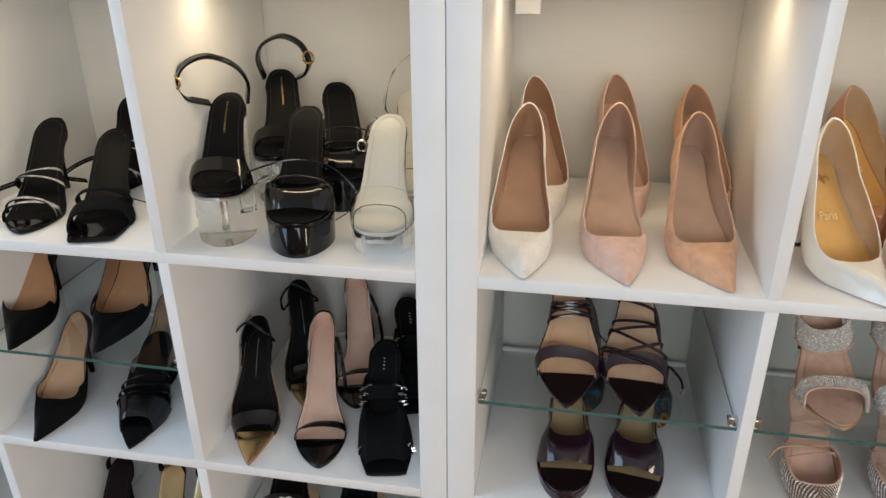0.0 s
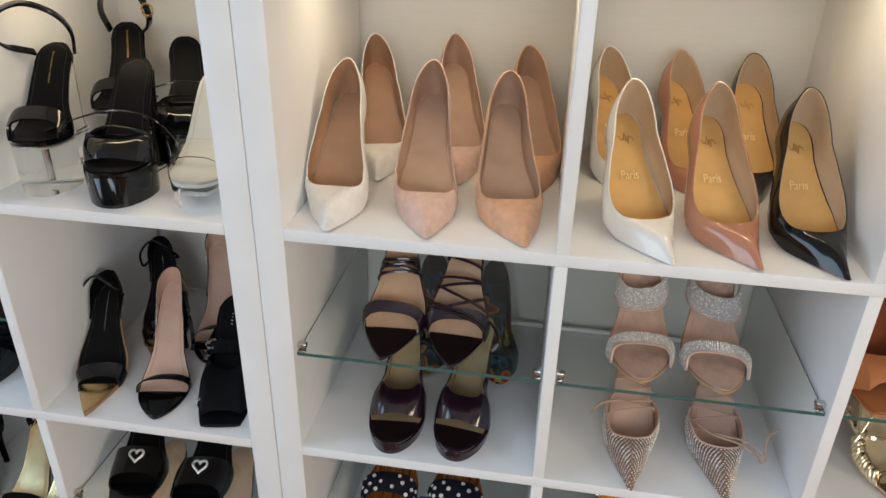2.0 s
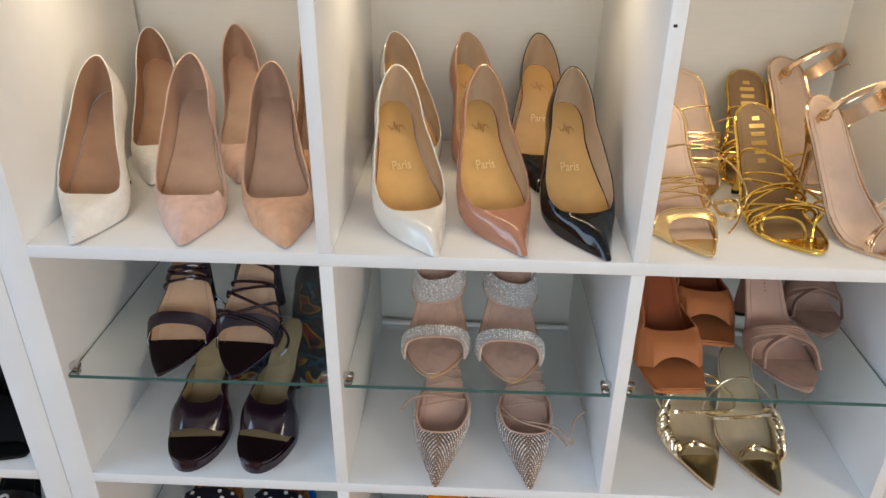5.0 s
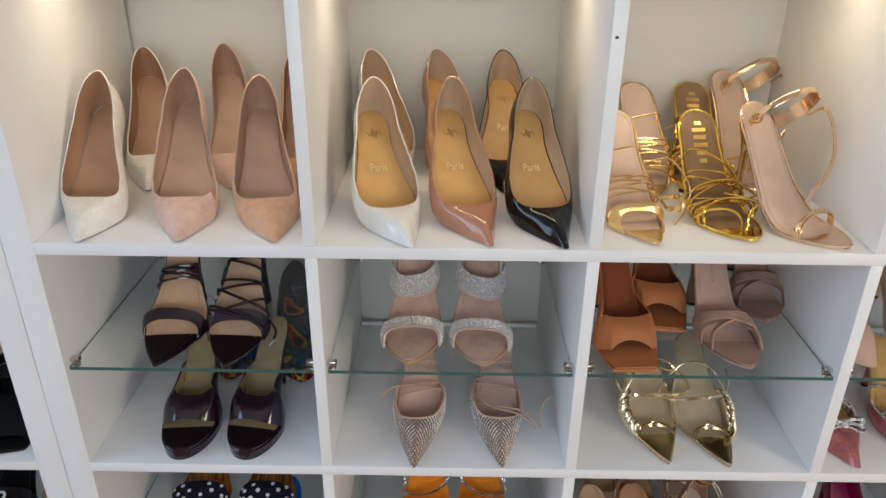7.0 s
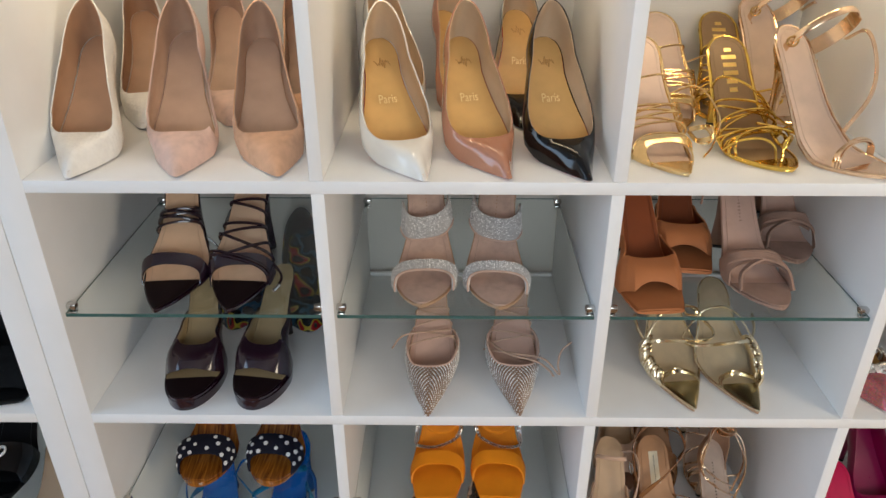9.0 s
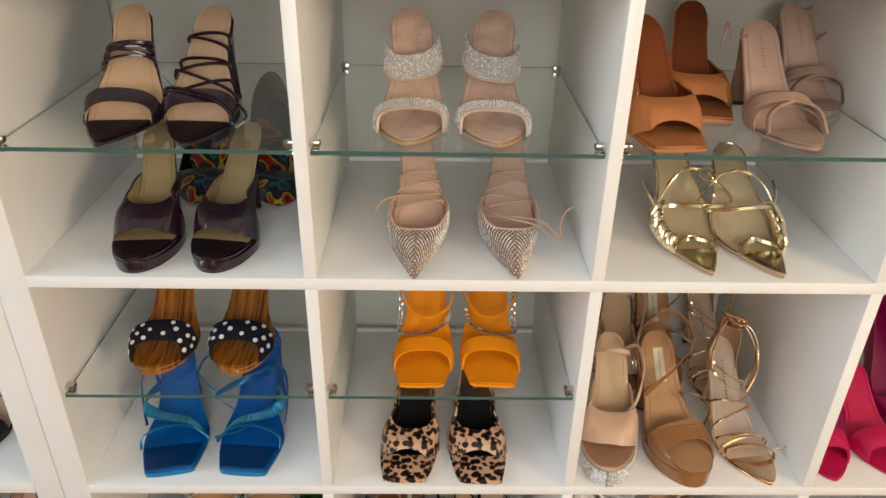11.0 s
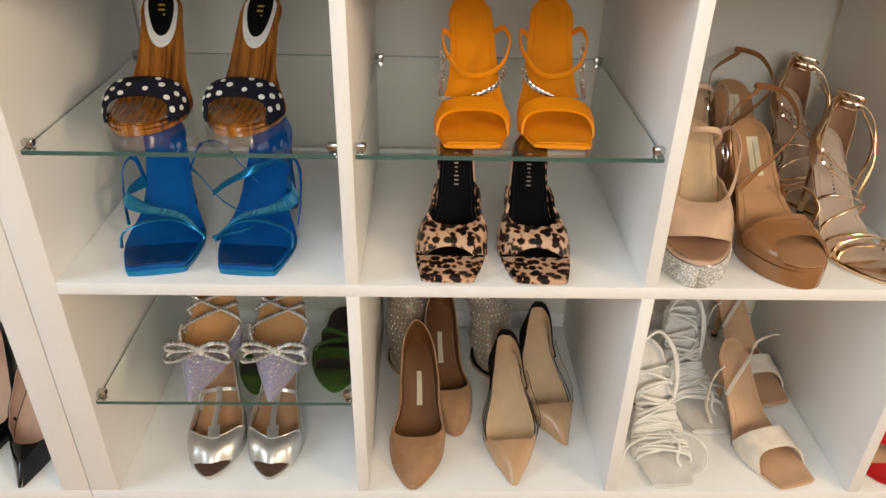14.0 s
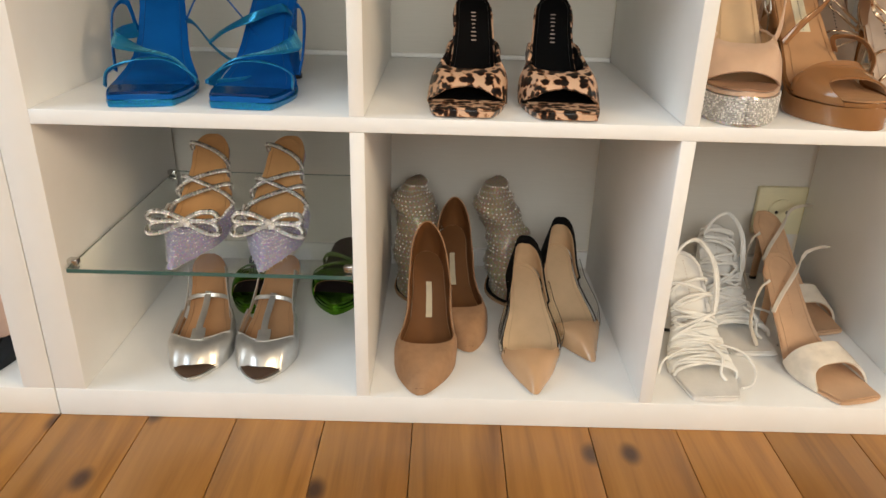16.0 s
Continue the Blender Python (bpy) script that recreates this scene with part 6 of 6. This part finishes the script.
GR = "spiked mules"
SPIKE = surf("steel_spike", (0.72, 0.72, 0.72), 0.15, metal=1.0, var=0.2, vscale=300, bump=0)
for k, (at, yaw, side) in enumerate((((-0.093, 0.014), 12, 1), ((-0.080, 0.165), 18, -1))):
    s = Shoe("mule", "black suede square mule with steel spikes along two bands", (*at, B), yaw, L=0.205, h=0.110, toe="square", side=side, group=GR, W=0.038)
    s.base(BLACK_LEATHER, BLACK_SOLE, BLACK_SUEDE, "slab")
    mule_vamp(s, BLACK_SUEDE, BLACK_LEATHER, 0.50, 0.024, 0.78, 0.24, 0.30, 0.002)
    s.mark(0.80, 0.88, GREY_LINING, 0.25, 2)
    for s0, s1, H0, H1 in ((0.23, 0.29, 0.020, 0.025), (0.60, 0.68, 0.028, 0.030)):
        s.band("spiked_band", BLACK_SUEDE, s0, s1, H0, H1, None, th=0.002)
        P = s.band_grid(s0, s1, H0, H1, n=2, m=18)
        nn = grid_normals(P)
        if np.sum(nn * (P - s.mid(s0))) < 0:
            nn = -nn
        cones = []
        for i in range(3 if s0 > 0.4 else 1):
            for j in range(1, 18):
                c, d = Vector(P[i, j]), Vector(nn[i, j])
                d = (d + Vector((random.uniform(-0.3, 0.3), random.uniform(-0.3, 0.3), 0))).normalized()
                a = d.orthogonal().normalized()
                b = d.cross(a)
                cones.append(([c + a * 0.0021 * math.cos(x) + b * 0.0021 * math.sin(x) for x in (0, 1.26, 2.51, 3.77, 5.03)] + [c + d * (0.010 if s0 > 0.4 else 0.007)], [[0, 1, 5], [1, 2, 5], [2, 3, 5], [3, 4, 5], [4, 0, 5], [4, 3, 2, 1, 0]]))
        raw_part("spike_trim", join(*cones), SPIKE, s.root, "steel spike trim")

# --- left unit, second column
for at, yaw, side in (((-0.602, 0.016), 15, 1), ((-0.575, 0.165), 15, -1)):
    s = Shoe("sandal", "black sandal with silver crystal straps", (*at, A), yaw, L=0.205, h=0.112, toe="almond", side=side, group="crystal strap sandals", W=0.037)
    s.base(BLACK_LEATHER, BLACK_SOLE, BLACK_PATENT, "stiletto", pad=BLACK_PATENT, pad_to=0.2)
    for a, b, hh, w_ in ((0.24, 0.05, 0.024, 1.1), (0.30, -0.06, 0.026, 1.1), (0.56, -0.02, 0.024, 1.3), (0.60, 0.03, 0.024, 1.3)):
        _, pts, nor = s.strap(BLACK_LEATHER, s.hoop(a, hh, w_, 0, b, 13), 0.008)
        for d in (-0.0024, 0.0, 0.0024):
            raw_part("crystal_cover", gems(pts + np.array((0, d, 0.0008)), nor, 0.0013), STONE, s.root)
    _, pts, nor = s.strap(BLACK_LEATHER, [(0.60, -1.0, 0.004), (0.50, -2.0, 0.01), (0.36, -2.2, 0.008), (0.26, -1.2, 0.006)], 0.008, per=20)
    raw_part("crystal_cover", gems(np.concatenate([pts + np.array((d, 0, 0.001)) for d in (-0.002, 0.0, 0.002)]), np.concatenate([nor] * 3), 0.0013), STONE, s.root)
for at, yaw, side in (((-0.490, 0.008), 16, 1), ((-0.462, 0.165), 16, -1)):
    s = Shoe("mule", "black satin square-toed mule with a patent toe", (*at, A), yaw, L=0.205, h=0.102, toe="square", side=side, group="black square mules", W=0.038)
    s.base(BLACK_LEATHER, BLACK_SOLE, BLACK_PATENT, "stiletto", pad=BLACK_PATENT, pad_to=0.26)
    s.band("vamp", BLACK_SUEDE, 0.22, 0.40, 0.022, 0.032, BLACK_LEATHER, c0=0.06, c1=0.0, skew=0.04, th=0.002, puff=0.004)
    s.strap(BLACK_SUEDE, s.hoop(0.5, 0.034, 1.1, -0.02), 0.012, 0.003)
    s.strap(BLACK_SUEDE, [(0.46, 1.0, 0.02), (0.42, 1.7, 0.014), (0.36, 2.1, 0.004)], 0.006)

GR = "black dress pumps"
for at, yaw, side in (((-0.662, 0.006), 14, 1), ((-0.532, 0.02), 12, -1)):
    pump("black leather pointed pump with a tan lining on the glass shelf", (*at, BG), yaw, side, BLACK_LEATHER, TAN_INS, TAN_INS, BLACK_SOLE, BLACK_LEATHER, GR, h=0.10, sv=0.30, low=(0.44, 0.72, 0.004, 1))
for at, yaw, side in (((-0.575, 0.10), 2, 1),):
    s = Shoe("mule", "black peep-toe mule with a tan lining on the glass shelf", (*at, BG), yaw, L=0.2, h=0.10, toe="round", side=side, group="black peep toes", W=0.037)
    s.base(TAN_INS, BLACK_SOLE, BLACK_PATENT, "stiletto", pad=AUB_DARK, pad_to=0.2)
    s.band("vamp", BLACK_LEATHER, 0.08, 0.42, 0.02, 0.032, TAN_INS, c0=0.12, c1=-0.04, th=0.002)
GR = "black suede pumps"
for at, yaw, side in (((-0.656, -0.004), 7, 1), ((-0.560, 0.085), 4, -1)):
    pump("black suede pointed pump with a nude insole and cut-away sides", (*at, B), yaw, side, BLACK_SUEDE, NUDE, NUDE, BLACK_SOLE, BLACK_SUEDE, GR, h=0.10, sv=0.32, sides=(0.022, 0.006, 0.006, 0.02))
for at, yaw, side in (((-0.500, 0.002), 10, 1), ((-0.470, 0.16), 10, -1)):
    s = Shoe("mule", "black satin pointed mule with a gathered vamp", (*at, B), yaw, L=0.2, h=0.09, toe="point", side=side, group="black satin mules", W=0.038)
    s.base(BLACK_LEATHER, BLACK_SOLE, BLACK_PATENT, "stiletto", pad=BLACK_SUEDE, pad_to=0.25)
    s.band("vamp", BLACK_PATENT, 0.20, 0.46, 0.022, 0.036, BLACK_LEATHER, c0=0.05, c1=0.0, th=0.003, puff=0.006)
    for a in (0.50, 0.56, 0.62):
        s.strap(BLACK_PATENT, s.hoop(a, 0.032, 1.2, 0, 0.04), 0.008, 0.002)

# --- left unit, row C
GR = "heart mules"
for at, yaw, side in (((-0.275, 0.012), 10, 1), ((-0.168, 0.006), 8, -1)):
    s = Shoe("mule", "black patent mule with a silver crystal heart", (*at, CG), yaw, L=0.2, h=0.085, toe="square", side=side, group=GR, W=0.041)
    s.base(BLACK_LEATHER, BLACK_SOLE, BLACK_PATENT, "stiletto", pad=BLACK_PATENT, pad_to=0.2)
    P = s.band("vamp", BLACK_PATENT, 0.16, 0.48, 0.026, 0.044, BLACK_LEATHER, c0=0.04, c1=-0.03, th=0.0025, puff=0.002)
    c = (P[5, 11] + P[6, 11]) / 2
    nn = np.array((0.0, -0.55, 0.83))
    heart = []
    for q in range(40):
        t = 2 * math.pi * q / 40
        hx, hy = 16 * math.sin(t) ** 3, 13 * math.cos(t) - 5 * math.cos(2 * t) - 2 * math.cos(3 * t) - math.cos(4 * t)
        heart.append(c + np.array((hx * 0.00072, hy * 0.00072 * 0.83, hy * 0.00072 * 0.55)) + nn * 0.002)
    part("heart", tube(np.array(heart), 0.0021, 6, True), STONE, s.root, "crystal heart outline")
    raw_part("crystal_cover", gems(heart, [nn] * 40, 0.0022), STONE, s.root)
for at, yaw, side in (((-0.275, 0.03), 8, 1), ((-0.165, 0.03), 5, -1)):
    s = Shoe("sandal", "black sandal with a crystal ring buckle below the glass shelf", (*at, C_), yaw, L=0.205, h=0.10, toe="almond", side=side, group="ring buckle sandals", W=0.037)
    s.base(NUDE, BLACK_SOLE, BLACK_PATENT, "stiletto", pad=BLACK_PATENT, pad_to=0.2)
    s.band("toe_band", BLACK_PATENT, 0.18, 0.34, 0.022, 0.03, BLACK_LEATHER, c0=0.06, c1=0.02, th=0.002)
    c = s.F(0.26, 0, 0.033)
    ring = np.array([c + np.array((0.012 * math.cos(q * math.pi / 10), 0.010 * math.sin(q * math.pi / 10), 0.006 * math.sin(q * math.pi / 10))) for q in range(20)])
    part("ring", tube(ring, 0.002, 6, True), STONE, s.root, "crystal ring")
for at, yaw, side, ins in (((-0.655, 0.02), 8, 1, AUB_DARK), ((-0.575, 0.03), 6, -1, GOLD), ((-0.485, 0.03), 4, 1, GOLD)):
    s = Shoe("sandal", "black suede sandal with a %s insole" % ("dark plum" if ins is AUB_DARK else "gold"), (*at, C_), yaw, L=0.205, h=0.20 - 0.075, toe="almond", side=side, group="black suede sandals", W=0.037)
    s.base(ins, BLACK_SOLE, BLACK_SUEDE, "stiletto")
    s.band("vamp", BLACK_SUEDE, 0.16, 0.4, 0.022, 0.032, BLACK_LEATHER, c0=0.06, th=0.002)
    s.strap(BLACK_SUEDE, s.hoop(0.9, 0.035, 1.1, 0.05), 0.012, 0.002)

# --- left unit, row D
for at, yaw, side in (((-0.098, 0.006), 4, 1), ((-0.190, 0.02), 6, -1)):
    pump("black patent pointed pump with a pale pink lining", (*at, D_), yaw, side, BLACK_PATENT, PINK_INS, PINK_INS, BLACK_SOLE, BLACK_PATENT, "black pink-lined pumps", h=0.105, sv=0.24)
for at, yaw, side in (((-0.285, 0.01), 6, 1),):
    pump("black suede pointed pump", (*at, D_), yaw, side, BLACK_SUEDE, BLACK_LEATHER, BLACK_LEATHER, BLACK_SOLE, BLACK_SUEDE, "black suede court shoes", h=0.11)

# ---- floor boards, last ----
floor = new("floor")
tagged(floor, "varnished orange pine floor boards with dark knots", "floor", kind="structure")
sub = part("subfloor", box_data(RX0 - 0.1, RX1 + 0.1, RY0 - 0.1, WALL + 0.1, -0.08, -0.024, 0), PLASTER, floor)
BW = 0.111
board_mesh = None
x = 0.111 - BW * 21
while x < RX1:
    if board_mesh is None:
        b = part("board", box_data(0.0004, BW - 0.0004, RY0, WALL, -0.023, 0, 0.0012), PINE, floor)
        board_mesh = b.data
    else:
        b = new("board", board_mesh)
        b.parent = floor
    b.location = (x, 0, 0)
    x += BW
